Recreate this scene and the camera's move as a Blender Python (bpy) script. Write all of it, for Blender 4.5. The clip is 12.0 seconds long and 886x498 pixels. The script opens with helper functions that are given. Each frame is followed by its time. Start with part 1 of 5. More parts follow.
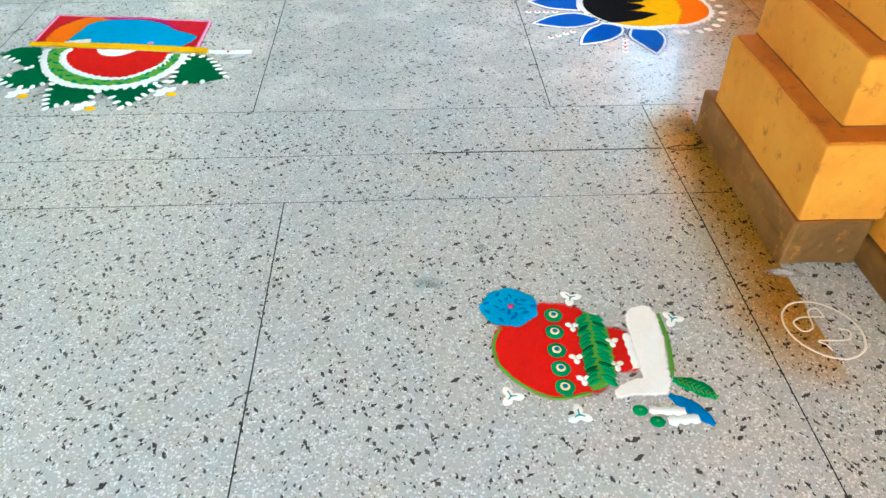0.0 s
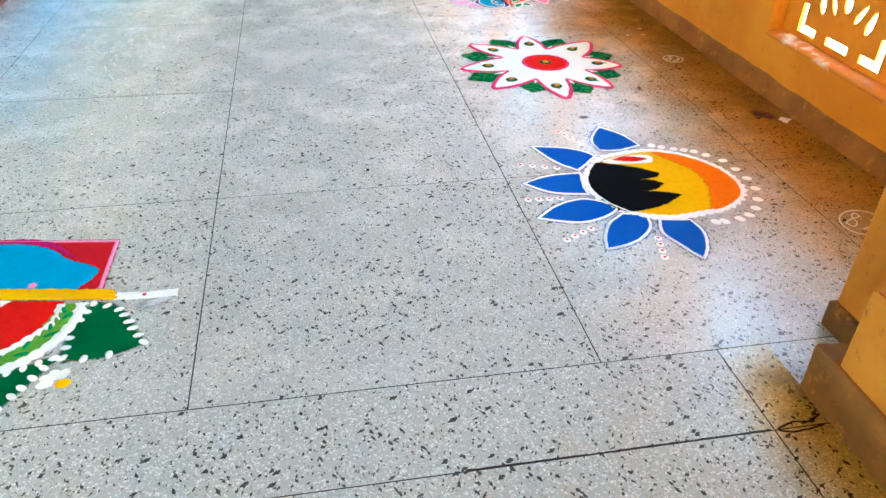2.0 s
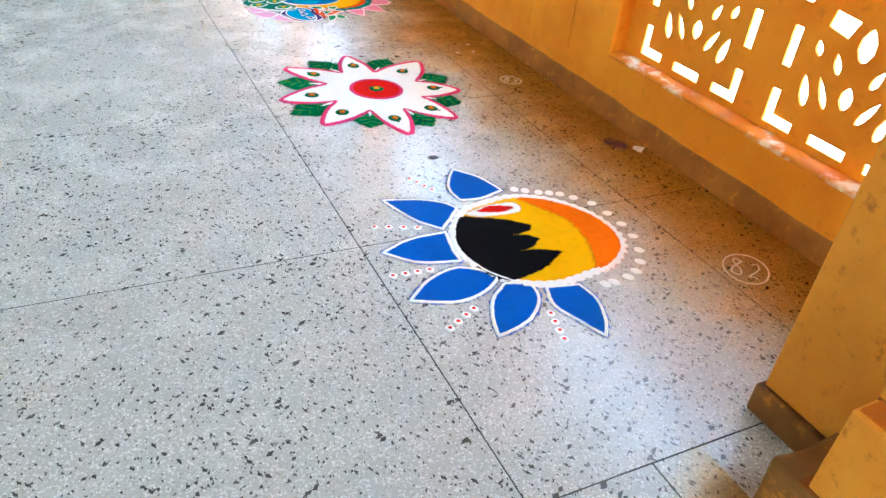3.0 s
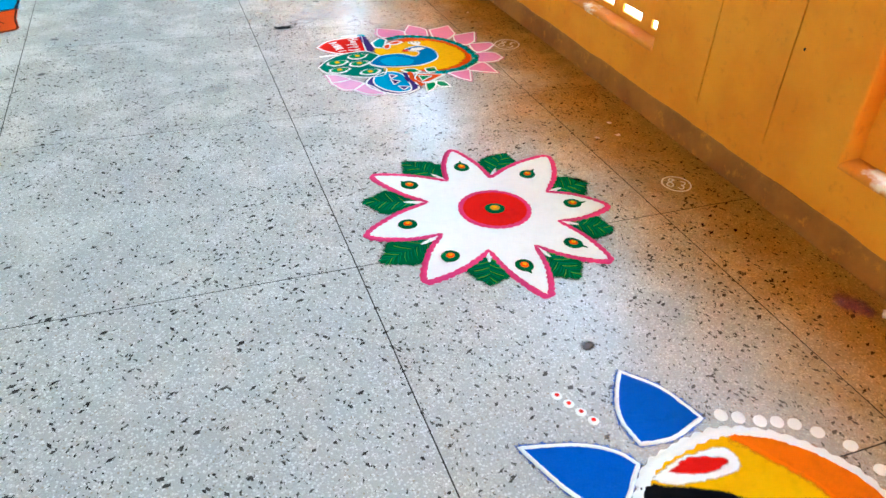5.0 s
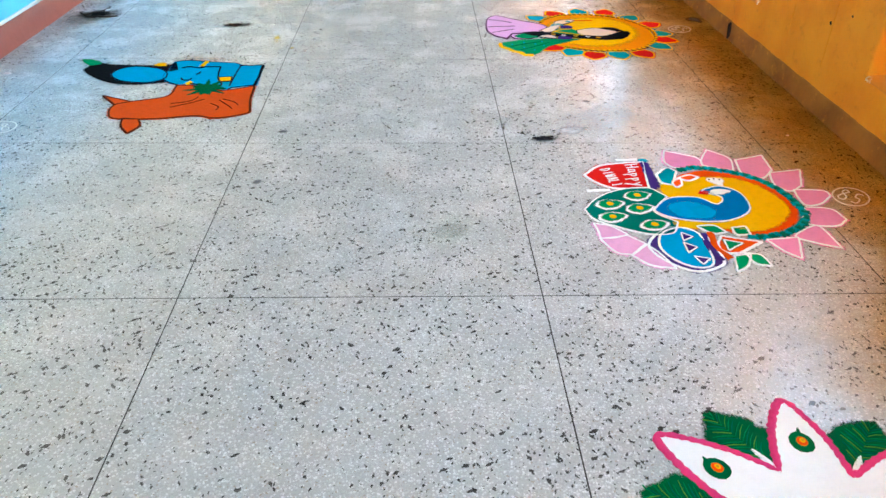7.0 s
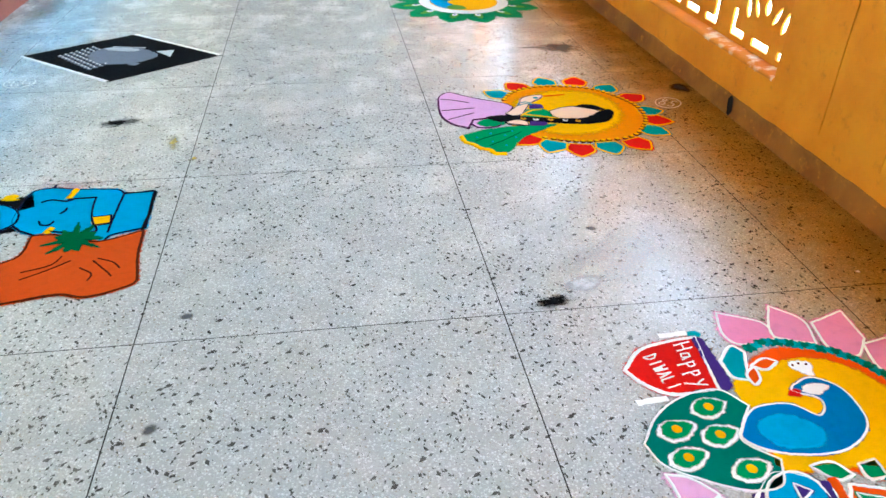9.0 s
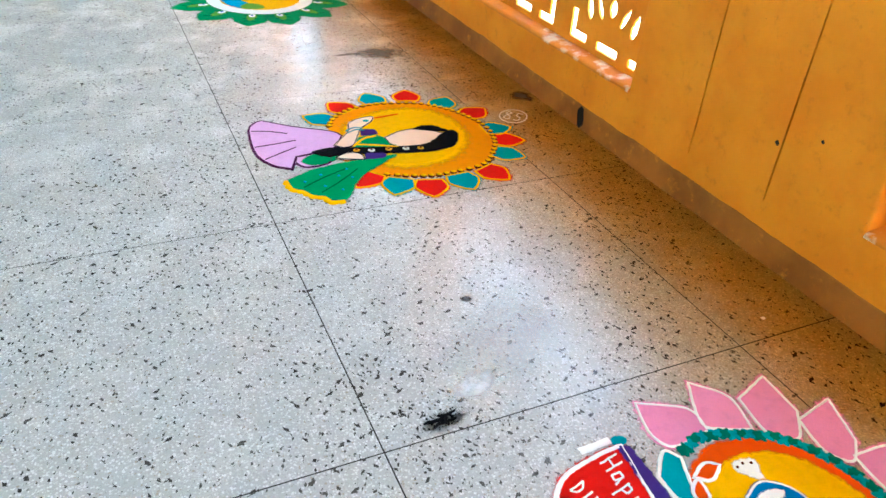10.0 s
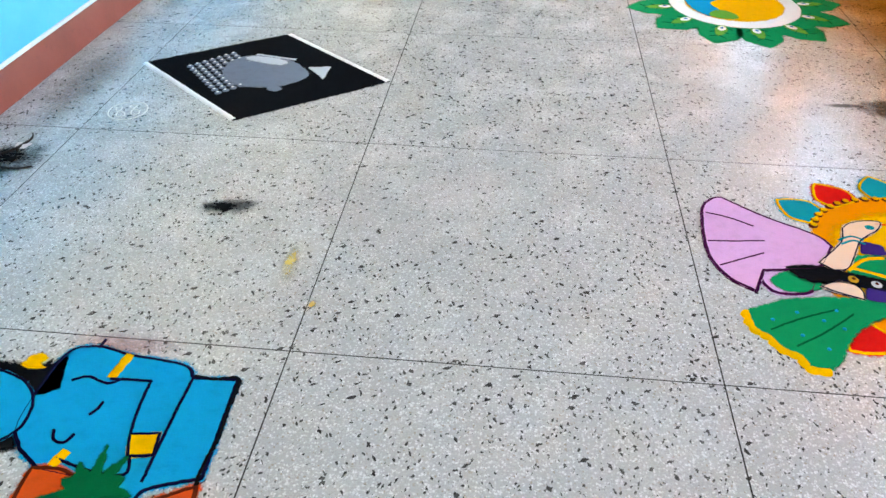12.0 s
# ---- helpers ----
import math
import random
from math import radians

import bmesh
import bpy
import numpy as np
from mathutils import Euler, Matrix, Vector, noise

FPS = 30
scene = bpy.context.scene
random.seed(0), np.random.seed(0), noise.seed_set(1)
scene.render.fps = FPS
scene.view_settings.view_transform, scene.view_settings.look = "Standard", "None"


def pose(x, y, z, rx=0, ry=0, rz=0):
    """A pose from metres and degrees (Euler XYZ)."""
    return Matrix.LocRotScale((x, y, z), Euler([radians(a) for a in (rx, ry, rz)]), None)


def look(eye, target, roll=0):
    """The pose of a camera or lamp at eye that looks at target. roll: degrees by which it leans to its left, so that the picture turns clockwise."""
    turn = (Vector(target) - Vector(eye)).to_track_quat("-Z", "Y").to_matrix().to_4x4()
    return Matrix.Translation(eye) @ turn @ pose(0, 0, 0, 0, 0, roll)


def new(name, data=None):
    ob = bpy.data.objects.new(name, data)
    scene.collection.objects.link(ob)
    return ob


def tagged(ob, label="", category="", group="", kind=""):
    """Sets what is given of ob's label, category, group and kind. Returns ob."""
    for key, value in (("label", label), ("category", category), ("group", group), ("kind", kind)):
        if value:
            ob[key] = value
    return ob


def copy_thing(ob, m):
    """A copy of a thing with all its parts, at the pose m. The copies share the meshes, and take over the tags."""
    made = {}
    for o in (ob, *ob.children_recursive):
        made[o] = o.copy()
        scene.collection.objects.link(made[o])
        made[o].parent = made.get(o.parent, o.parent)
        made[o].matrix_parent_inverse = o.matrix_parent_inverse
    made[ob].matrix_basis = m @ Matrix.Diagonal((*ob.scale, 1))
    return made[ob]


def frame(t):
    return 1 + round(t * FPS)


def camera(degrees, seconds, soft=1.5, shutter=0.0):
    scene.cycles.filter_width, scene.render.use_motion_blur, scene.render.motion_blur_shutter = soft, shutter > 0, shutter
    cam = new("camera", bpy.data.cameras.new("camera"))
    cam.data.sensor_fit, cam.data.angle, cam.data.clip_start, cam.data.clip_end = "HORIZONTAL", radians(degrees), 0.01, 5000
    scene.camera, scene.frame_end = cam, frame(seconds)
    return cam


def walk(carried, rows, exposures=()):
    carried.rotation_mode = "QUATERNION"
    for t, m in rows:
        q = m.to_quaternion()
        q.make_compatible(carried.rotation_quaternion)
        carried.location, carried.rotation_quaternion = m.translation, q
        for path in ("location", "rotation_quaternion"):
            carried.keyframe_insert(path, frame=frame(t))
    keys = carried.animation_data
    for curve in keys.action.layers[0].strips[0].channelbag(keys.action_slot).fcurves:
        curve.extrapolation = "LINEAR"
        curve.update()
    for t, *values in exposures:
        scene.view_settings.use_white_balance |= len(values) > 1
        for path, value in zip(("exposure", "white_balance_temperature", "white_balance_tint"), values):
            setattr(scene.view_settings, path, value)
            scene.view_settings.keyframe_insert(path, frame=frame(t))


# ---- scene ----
cam = camera(62.1, 12.0, soft=1.5)
PATH = [
    (0, (0.014, 0.116, 1.495), (0.104, 1.646, 0.21), 0.6),
    (0.5, (-0.031, 0.244, 1.492), (0.049, 1.745, 0.173), 1.0),
    (0.7, (-0.121, 0.352, 1.517), (-0.002, 1.827, 0.171), 2.0),
    (1, (-0.197, 0.523, 1.531), (-0.036, 2.043, 0.242), 0.6),
    (1.2, (-0.265, 0.642, 1.512), (-0.022, 2.18, 0.257), 1.4),
    (1.5, (-0.247, 0.851, 1.531), (0.004, 2.417, 0.313), 0.3),
    (1.7, (-0.223, 1.009, 1.511), (0.033, 2.622, 0.357), 0.9),
    (2, (-0.194, 1.243, 1.533), (0.125, 2.869, 0.414), 1.4),
    (2.2, (-0.207, 1.399, 1.509), (0.222, 3.0, 0.39), 4.2),
    (2.5, (-0.235, 1.632, 1.514), (0.445, 3.148, 0.401), 7.6),
    (2.7, (-0.235, 1.744, 1.502), (0.568, 3.205, 0.398), 7.6),
    (4.3, (0.09, 2.749, 1.473), (0.91, 4.188, 0.352), 5.0),
    (4.5, (0.062, 2.84, 1.507), (0.897, 4.262, 0.374), 5.1),
    (4.8, (0.072, 3.044, 1.503), (0.8, 4.504, 0.351), 4.3),
    (5, (0.138, 3.173, 1.489), (0.745, 4.694, 0.341), 3.0),
    (5.2, (0.175, 3.331, 1.473), (0.668, 4.899, 0.331), 2.7),
    (5.5, (0.177, 3.544, 1.461), (0.599, 5.132, 0.321), 5.0),
    (6, (0.121, 3.86, 1.482), (0.656, 5.439, 0.377), 3.0),
    (6.2, (0.116, 3.978, 1.497), (0.556, 5.571, 0.374), 1.8),
    (6.5, (0.147, 4.162, 1.476), (0.46, 5.795, 0.365), 1.6),
    (6.7, (0.142, 4.27, 1.505), (0.386, 5.899, 0.375), 1.8),
    (7, (0.191, 4.362, 1.482), (0.259, 6.034, 0.387), 1.0),
    (7.2, (0.185, 4.435, 1.476), (0.183, 6.109, 0.381), 0.9),
    (8.8, (0.052, 5.448, 1.56), (0.254, 7.138, 0.509), 0.3),
    (9, (0.067, 5.587, 1.536), (0.345, 7.254, 0.465), 1.2),
    (9.2, (0.08, 5.78, 1.506), (0.53, 7.405, 0.43), 2.7),
    (9.5, (0.07, 5.998, 1.525), (0.813, 7.51, 0.449), 3.9),
    (9.7, (0.09, 6.141, 1.474), (0.93, 7.616, 0.416), 4.2),
    (10, (0.134, 6.33, 1.498), (0.878, 7.824, 0.395), 4.2),
    (10.2, (0.187, 6.472, 1.478), (0.816, 8.022, 0.378), 4.2),
    (10.5, (0.257, 6.601, 1.516), (0.773, 8.162, 0.378), 4.8),
    (10.7, (0.284, 6.712, 1.484), (0.777, 8.248, 0.299), 5.0),
    (11, (0.214, 6.847, 1.522), (0.689, 8.317, 0.253), 4.7),
    (11.2, (0.14, 6.94, 1.52), (0.542, 8.405, 0.223), 3.8),
    (11.5, (0.038, 7.046, 1.528), (0.227, 8.576, 0.254), 1.8),
    (11.6, (0.016, 7.077, 1.53), (0.13, 8.622, 0.265), 1.6),
    (11.8, (-0.016, 7.174, 1.529), (-0.073, 8.733, 0.277), 0.6),
    (12, (-0.002, 7.296, 1.527), (-0.177, 8.864, 0.298), -0.2),
]
EXPOSURES = [(0, 4.88, 6120, -10), (1.5, 4.84, 6250, -6), (2.5, 4.82, 6300, -5), (5, 4.76, 6280, -7), (7, 4.70, 6650, -2), (9, 4.77, 6600, -3), (11, 4.81, 6560, -5), (12, 4.70, 7080, 2)]
walk(cam, [(t, look(eye, target, roll)) for t, eye, target, roll in PATH], EXPOSURES)

# ---- world, sun, exposure ----
world = bpy.data.worlds.new("sky")
scene.world = world
world.use_nodes = True
wn = world.node_tree.nodes
sky = wn.new("ShaderNodeTexSky")
sky.sky_type, sky.sun_disc = "NISHITA", False
sky.sun_elevation, sky.sun_rotation = radians(74), radians(-80)
sky.dust_density = 2.0
world.node_tree.links.new(sky.outputs[0], wn["Background"].inputs[0])
wn["Background"].inputs[1].default_value = 0.15
sun = new("sun", bpy.data.lights.new("sun", "SUN"))
sun.data.energy, sun.data.angle, sun.data.color = 5.0, radians(0.53), (1.0, 0.95, 0.88)
sun.matrix_world = look((-5.6, 1.0, 20), (0, 0, 0))


# ---- materials ----
def lin(r, g, b):
    """Linear colour from 0..255 display values."""
    return tuple(((c / 255 + 0.055) / 1.055) ** 2.4 if c > 10 else c / 255 / 12.92 for c in (r, g, b)) + (1.0,)


class Mat:
    """A node material with short helpers; positions are in world metres."""

    def __init__(self, name, rough=0.6, spec=0.5):
        self.m = bpy.data.materials.new(name)
        self.m.use_nodes = True
        self.t = self.m.node_tree
        self.b = self.t.nodes["Principled BSDF"]
        self.b.inputs["Roughness"].default_value = rough
        self.b.inputs["Specular IOR Level"].default_value = spec
        self.pos = self.t.nodes.new("ShaderNodeNewGeometry").outputs["Position"]

    def put(self, sock, v):
        if isinstance(v, bpy.types.NodeSocket):
            self.t.links.new(v, sock)
        else:
            sock.default_value = v

    def noise(self, scale, detail=3, rough=0.55, vec=None, colour=False):
        n = self.t.nodes.new("ShaderNodeTexNoise")
        n.inputs["Scale"].default_value, n.inputs["Detail"].default_value, n.inputs["Roughness"].default_value = scale, detail, rough
        self.put(n.inputs["Vector"], vec or self.pos)
        return n.outputs[1 if colour else 0]

    def voronoi(self, scale, vec=None, metric="EUCLIDEAN", feature="F1"):
        n = self.t.nodes.new("ShaderNodeTexVoronoi")
        n.distance, n.feature = metric, feature
        n.inputs["Scale"].default_value = scale
        self.put(n.inputs["Vector"], vec or self.pos)
        return n.outputs

    def ramp(self, fac, a, b, lo=0.0, hi=1.0):
        n = self.t.nodes.new("ShaderNodeMapRange")
        n.interpolation_type = "SMOOTHSTEP"
        for i, v in enumerate((fac, a, b, lo, hi)):
            self.put(n.inputs[i], v)
        return n.outputs[0]

    def math(self, op, a, b=0.0):
        n = self.t.nodes.new("ShaderNodeMath")
        n.operation = op
        self.put(n.inputs[0], a), self.put(n.inputs[1], b)
        return n.outputs[0]

    def mix(self, fac, a, b, blend="MIX"):
        n = self.t.nodes.new("ShaderNodeMix")
        n.data_type, n.blend_type = "RGBA", blend
        self.put(n.inputs[0], fac), self.put(n.inputs[6], a), self.put(n.inputs[7], b)
        return n.outputs[2]

    def vadd(self, a, b, k):
        n = self.t.nodes.new("ShaderNodeVectorMath")
        n.operation = "MULTIPLY_ADD"
        self.put(n.inputs[0], b), self.put(n.inputs[1], (k, k, k)), self.put(n.inputs[2], a)
        return n.outputs[0]

    def split(self, colour):
        n = self.t.nodes.new("ShaderNodeSeparateColor")
        self.put(n.inputs[0], colour)
        return n.outputs

    def bump(self, height, strength=0.3, distance=0.002):
        n = self.t.nodes.new("ShaderNodeBump")
        n.inputs["Strength"].default_value, n.inputs["Distance"].default_value = strength, distance
        self.put(n.inputs["Height"], height)
        self.put(self.b.inputs["Normal"], n.outputs[0])

    def done(self, colour=None, rough=None):
        if colour is not None:
            self.put(self.b.inputs["Base Color"], colour)
        if rough is not None:
            self.put(self.b.inputs["Roughness"], rough)
        return self.m


def terrazzo(name, cement, gloss=0.22, dark=0.19, flecks=0.85):
    """Polished terrazzo: pale chips close together, scattered black shards, stains."""
    k = Mat(name, gloss, 0.6)
    warp = k.vadd(k.pos, k.noise(75, 2, colour=True), 0.012)
    small = k.voronoi(150, warp)
    chip = k.ramp(small["Distance"], 0.62, 0.40)
    tint = k.split(small["Color"])
    pale = k.mix(k.ramp(tint[0], 0.35, 0.95), lin(184, 185, 186), lin(245, 246, 247))
    pale = k.mix(k.ramp(tint[1], 0.94, 0.96), pale, lin(156, 140, 122))
    base = k.mix(k.math("MULTIPLY", chip, flecks), cement, pale)
    grit = k.voronoi(330)
    base = k.mix(k.math("MULTIPLY", k.ramp(k.split(grit["Color"])[0], 0.80, 0.9), 0.22), base, lin(126, 125, 122))
    info = k.t.nodes.new("ShaderNodeObjectInfo")
    dense = k.math("MULTIPLY", k.ramp(k.noise(1.5, 4), 0.34, 0.68, 0.5, 1.2), k.ramp(info.outputs["Random"], 0, 1, 0.75, 1.0))
    for scale, amp, lo, hi, share, seed in ((58, 0.014, 0.26, 0.68, dark * 0.62, 0.0), (74, 0.013, 0.28, 0.66, dark, 3.7), (108, 0.010, 0.24, 0.66, dark * 1.15, 1.7)):
        n = k.t.nodes.new("ShaderNodeMapping")
        n.vector_type = "TEXTURE"
        k.put(n.inputs["Vector"], k.pos)
        n.inputs["Location"].default_value = (seed, seed * 2, 0)
        n.inputs["Rotation"].default_value = (0, 0, 0.5 + seed * 0.42)
        n.inputs["Scale"].default_value = (1.6, 0.82, 1.0)
        big = k.voronoi(scale, k.vadd(n.outputs[0], k.noise(scale, 2, 0.7, colour=True), amp), "MANHATTAN")
        pick = k.split(big["Color"])
        size = k.ramp(pick[1], 0.0, 1.0, lo, hi)
        shard = k.math("MULTIPLY", k.math("LESS_THAN", big["Distance"], size), k.math("GREATER_THAN", pick[0], k.math("SUBTRACT", 1.0, k.math("MULTIPLY", dense, share))))
        base = k.mix(k.math("MULTIPLY", shard, 0.97), base, k.mix(k.ramp(pick[2], 0.35, 1.0), lin(3, 3, 4), lin(74, 72, 70)))
    mid = k.voronoi(92, k.vadd(k.pos, k.noise(90, 1, colour=True), 0.02), "MANHATTAN")
    mp = k.split(mid["Color"])
    fleck = k.math("MULTIPLY", k.math("LESS_THAN", mid["Distance"], 0.30), k.ramp(mp[0], 0.88, 0.89))
    base = k.mix(k.math("MULTIPLY", fleck, 0.5), base, lin(58, 55, 52))
    stain = k.ramp(k.noise(1.7, 6, 0.65), 0.30, 0.80)
    base = k.mix(k.math("MULTIPLY", stain, 0.12), base, lin(164, 154, 138))
    blot = k.ramp(k.noise(6.5, 6, 0.7), 0.45, 0.80)
    base = k.mix(k.math("MULTIPLY", blot, 0.14), base, lin(148, 145, 142))
    base = k.mix(k.ramp(info.outputs["Random"], 0, 1, 0.0, 0.10), base, lin(172, 165, 156))
    rough = k.math("ADD", k.ramp(k.noise(3.3, 6, 0.65), 0.2, 0.8, gloss + 0.0, gloss + 0.03), k.math("MULTIPLY", k.noise(160, 2), 0.05))
    k.bump(k.noise(240, 2), 0.05, 0.001)
    return k.done(base, rough)


def plaster(name, colour, worn, dirt, rough=0.75, grime=0.35):
    """Painted plaster: brush-worn patches, dirt, hairline pits."""
    k = Mat(name, rough, 0.35)
    c = k.mix(k.ramp(k.noise(2.6, 5, 0.6), 0.36, 0.66, 0.0, 0.8), colour, worn)
    c = k.mix(k.ramp(k.noise(0.9, 4, 0.6), 0.45, 0.75, 0.0, 0.10), c, dirt)
    c = k.mix(k.ramp(k.noise(17, 5, 0.7), 0.55, 0.75, 0.0, grime), c, dirt)
    pits = k.voronoi(26)
    spot = k.math("MULTIPLY", k.math("LESS_THAN", pits["Distance"], 0.07), k.ramp(k.split(pits["Color"])[0], 0.86, 0.87))
    c = k.mix(k.math("MULTIPLY", spot, 0.7), c, dirt)
    k.bump(k.math("ADD", k.noise(38, 4), k.math("MULTIPLY", k.noise(220, 2), 0.4)), 0.35, 0.004)
    return k.done(c)


def powder(name, rgb, deep=0.72, grain=0.30):
    """Loose coloured powder: grainy, dead matt, thin patches where it is rubbed."""
    k = Mat("powder_" + name, 1.0, 0.05)
    c = lin(*rgb)
    low = tuple(v * deep for v in c[:3]) + (1.0,)
    col = k.mix(k.ramp(k.noise(420, 2, 0.7), 0.35, 0.7, 0.0, grain * 1.6), c, low)
    col = k.mix(k.ramp(k.noise(28, 4, 0.6), 0.45, 0.75, 0.0, 0.45), col, low)
    pale = tuple(min(0.9, v * 0.9 + 0.04) for v in c[:3]) + (1.0,)
    col = k.mix(k.ramp(k.noise(900, 1), 0.62, 0.72, 0.0, 0.25), col, pale)
    k.bump(k.math("ADD", k.noise(300, 3, 0.7), k.noise(60, 2)), 0.5, 0.003)
    return k.done(col)


def scuffed(material, colour, share):
    """Rubs a plaster through to its pale undercoat in broad irregular patches."""
    t = material.node_tree
    b = t.nodes["Principled BSDF"]
    n, r, m = t.nodes.new("ShaderNodeTexNoise"), t.nodes.new("ShaderNodeMapRange"), t.nodes.new("ShaderNodeMix")
    n.inputs["Scale"].default_value, n.inputs["Detail"].default_value, n.inputs["Roughness"].default_value = 4.5, 5, 0.6
    t.links.new(t.nodes.new("ShaderNodeNewGeometry").outputs["Position"], n.inputs["Vector"])
    t.links.new(n.outputs[0], r.inputs[0])
    r.inputs[1].default_value, r.inputs[2].default_value = 0.62 - share * 0.3, 0.70 - share * 0.3
    m.data_type = "RGBA"
    t.links.new(r.outputs[0], m.inputs[0])
    t.links.new(b.inputs["Base Color"].links[0].from_socket, m.inputs[6])
    m.inputs[7].default_value = colour
    t.links.new(m.outputs[2], b.inputs["Base Color"])
    return material


COLOURS = dict(
    RED=(228, 24, 22), CRIMSON=(214, 26, 44), ORANGE=(250, 118, 10), ORANGE2=(246, 150, 8), DORANGE=(240, 82, 12), RORANGE=(222, 82, 28),
    YELLOW=(250, 190, 6), WHITE=(250, 250, 250), BLACK=(14, 14, 18), BLUE=(20, 92, 194), SKY=(6, 160, 214), MBLUE=(0, 118, 186),
    GREEN=(14, 146, 90), DGREEN=(0, 98, 56), LIME=(104, 168, 62), TEAL=(6, 154, 168), TEALG=(0, 116, 100), PINK=(242, 150, 196),
    LPINK=(240, 176, 216), LILAC=(228, 176, 226), MAGENTA=(206, 26, 110), PURPLE=(66, 44, 122), NAVY=(10, 14, 46), BROWN=(92, 34, 16),
    PLUM=(74, 16, 66), CREAM=(246, 214, 190), GREY=(128, 136, 152), LGREY=(206, 210, 216), GOLD=(214, 158, 40), ROSE=(226, 62, 122),
    CHALK=(230, 226, 218),
)
POWDER = {k: powder(k.lower(), v, 0.9 if k in ("WHITE", "LGREY", "CREAM") else 0.72) for k, v in COLOURS.items()}


def fringe(name, rgb):
    """Stray grains round a powder field, thinning outwards by the mesh's own fade value."""
    k = Mat("fringe_" + name, 1.0, 0.05)
    fade = k.t.nodes.new("ShaderNodeAttribute")
    fade.attribute_name = "fade"
    grains = k.math("ADD", k.math("MULTIPLY", k.noise(420, 2, 0.8), 0.8), k.math("MULTIPLY", k.noise(45, 3), 0.5))
    k.put(k.b.inputs["Alpha"], k.ramp(k.math("ADD", grains, k.math("MULTIPLY", fade.outputs["Fac"], 0.45)), 0.78, 0.98))
    return k.done(lin(*rgb))


FRINGE = {k: fringe(k.lower(), v) for k, v in COLOURS.items()}

FLOOR = terrazzo("terrazzo", lin(184, 184, 183), 0.23, 0.185, 0.66)
FLOOR_COARSE = terrazzo("coarse_terrazzo", lin(184, 185, 185), 0.22, 0.215, 0.8)
JOINT = Mat("joint", 0.9).done(lin(34, 30, 27))
SKIRT = plaster("skirting_cement", lin(146, 100, 46), lin(96, 60, 24), lin(200, 126, 40), 0.65, 0.85)
SKIRT_EAST = plaster("stained_skirting", lin(172, 108, 38), lin(124, 72, 22), lin(214, 136, 40), 0.7, 0.85)
PIER = plaster("pier_plaster", lin(222, 150, 48), lin(206, 124, 28), lin(138, 76, 20), 0.75, 0.75)
LEDGE = plaster("rubbed_ledge", lin(206, 116, 22), lin(178, 92, 16), lin(120, 62, 14), 0.8, 0.8)
WORN_SILL = plaster("worn_sill", lin(226, 140, 40), lin(224, 138, 40), lin(150, 84, 24), 0.7, 0.4)
OCHRE = plaster("ochre_plaster", lin(243, 158, 36), lin(232, 138, 22), lin(176, 98, 24))
BLUEWALL = plaster("blue_plaster", lin(88, 190, 236), lin(104, 200, 240), lin(120, 168, 190))
REDSKIRT = plaster("red_oxide_skirting", lin(150, 74, 58), lin(134, 64, 52), lin(92, 52, 42), 0.5)
scuffed(WORN_SILL, lin(250, 234, 208), 0.2)
WHITEWASH = plaster("whitewash", lin(236, 234, 228), lin(226, 224, 218), lin(190, 184, 172))
CEMENT = plaster("cement_render", lin(128, 126, 122), lin(116, 114, 110), lin(98, 95, 90))
GROUND = plaster("yard_ground", lin(186, 184, 180), lin(172, 170, 166), lin(140, 136, 130), 0.95)
CREAM = plaster("cream_paint", lin(206, 198, 180), lin(196, 188, 168), lin(160, 150, 130))
GRIME = plaster("grime", lin(150, 86, 26), lin(122, 68, 22), lin(92, 54, 20), 0.9)
ASH = powder("ash", (24, 24, 26), 0.5)
DUST = powder("dust", (198, 200, 204), 0.9, 0.15)
PAPER = plaster("paper", lin(232, 222, 218), lin(222, 206, 204), lin(190, 170, 165))
SOOT = plaster("soot_hole", lin(34, 24, 18), lin(26, 18, 14), lin(18, 12, 10), 0.9)
TWIG = plaster("charred_twig", lin(52, 40, 30), lin(34, 28, 24), lin(20, 18, 16), 0.9)


# ---- mesh helpers ----
def obj(name, bm, material, parent=None, label=""):
    me = bpy.data.meshes.new(name)
    bm.to_mesh(me)
    bm.free()
    me.materials.append(material)
    ob = new(name, me)
    ob.parent = parent
    return tagged(ob, label)


def part(name, bm, material, parent, label=""):
    return obj(name, bm, material, parent, label)


def add_box(bm, x0, x1, y0, y1, z0, z1):
    v = [bm.verts.new((x, y, z)) for z in (z0, z1) for x, y in ((x0, y0), (x1, y0), (x1, y1), (x0, y1))]
    for f in ((3, 2, 1, 0), (4, 5, 6, 7), (0, 1, 5, 4), (1, 2, 6, 5), (2, 3, 7, 6), (3, 0, 4, 7)):
        bm.faces.new([v[i] for i in f])
    return v


def soften(ob, width, segments=2):
    m = ob.modifiers.new("bevel", "BEVEL")
    m.width, m.segments, m.limit_method, m.angle_limit = width, segments, "ANGLE", radians(40)
    return ob


def boxes(name, material, rows, bevel=0.0, parent=None, kind="", label=""):
    bm = bmesh.new()
    for r in rows:
        add_box(bm, *r)
    ob = obj(name, bm, material, parent, label)
    if bevel:
        soften(ob, bevel)
    if kind:
        ob["kind"] = kind
    return ob


# ---- structure ----
EAST, WEST = 2.262, -2.30
OPEN_LEN, SILL, HEAD, TOP = 1.58, 0.31, 1.05, 1.12
STARTS = [-5.02, -2.24, 0.48, 3.235, 5.99, 8.845] + [11.62 + 2.78 * k for k in range(5)]
NORTH, SOUTH, CEIL = 25.45, -5.02, 3.0

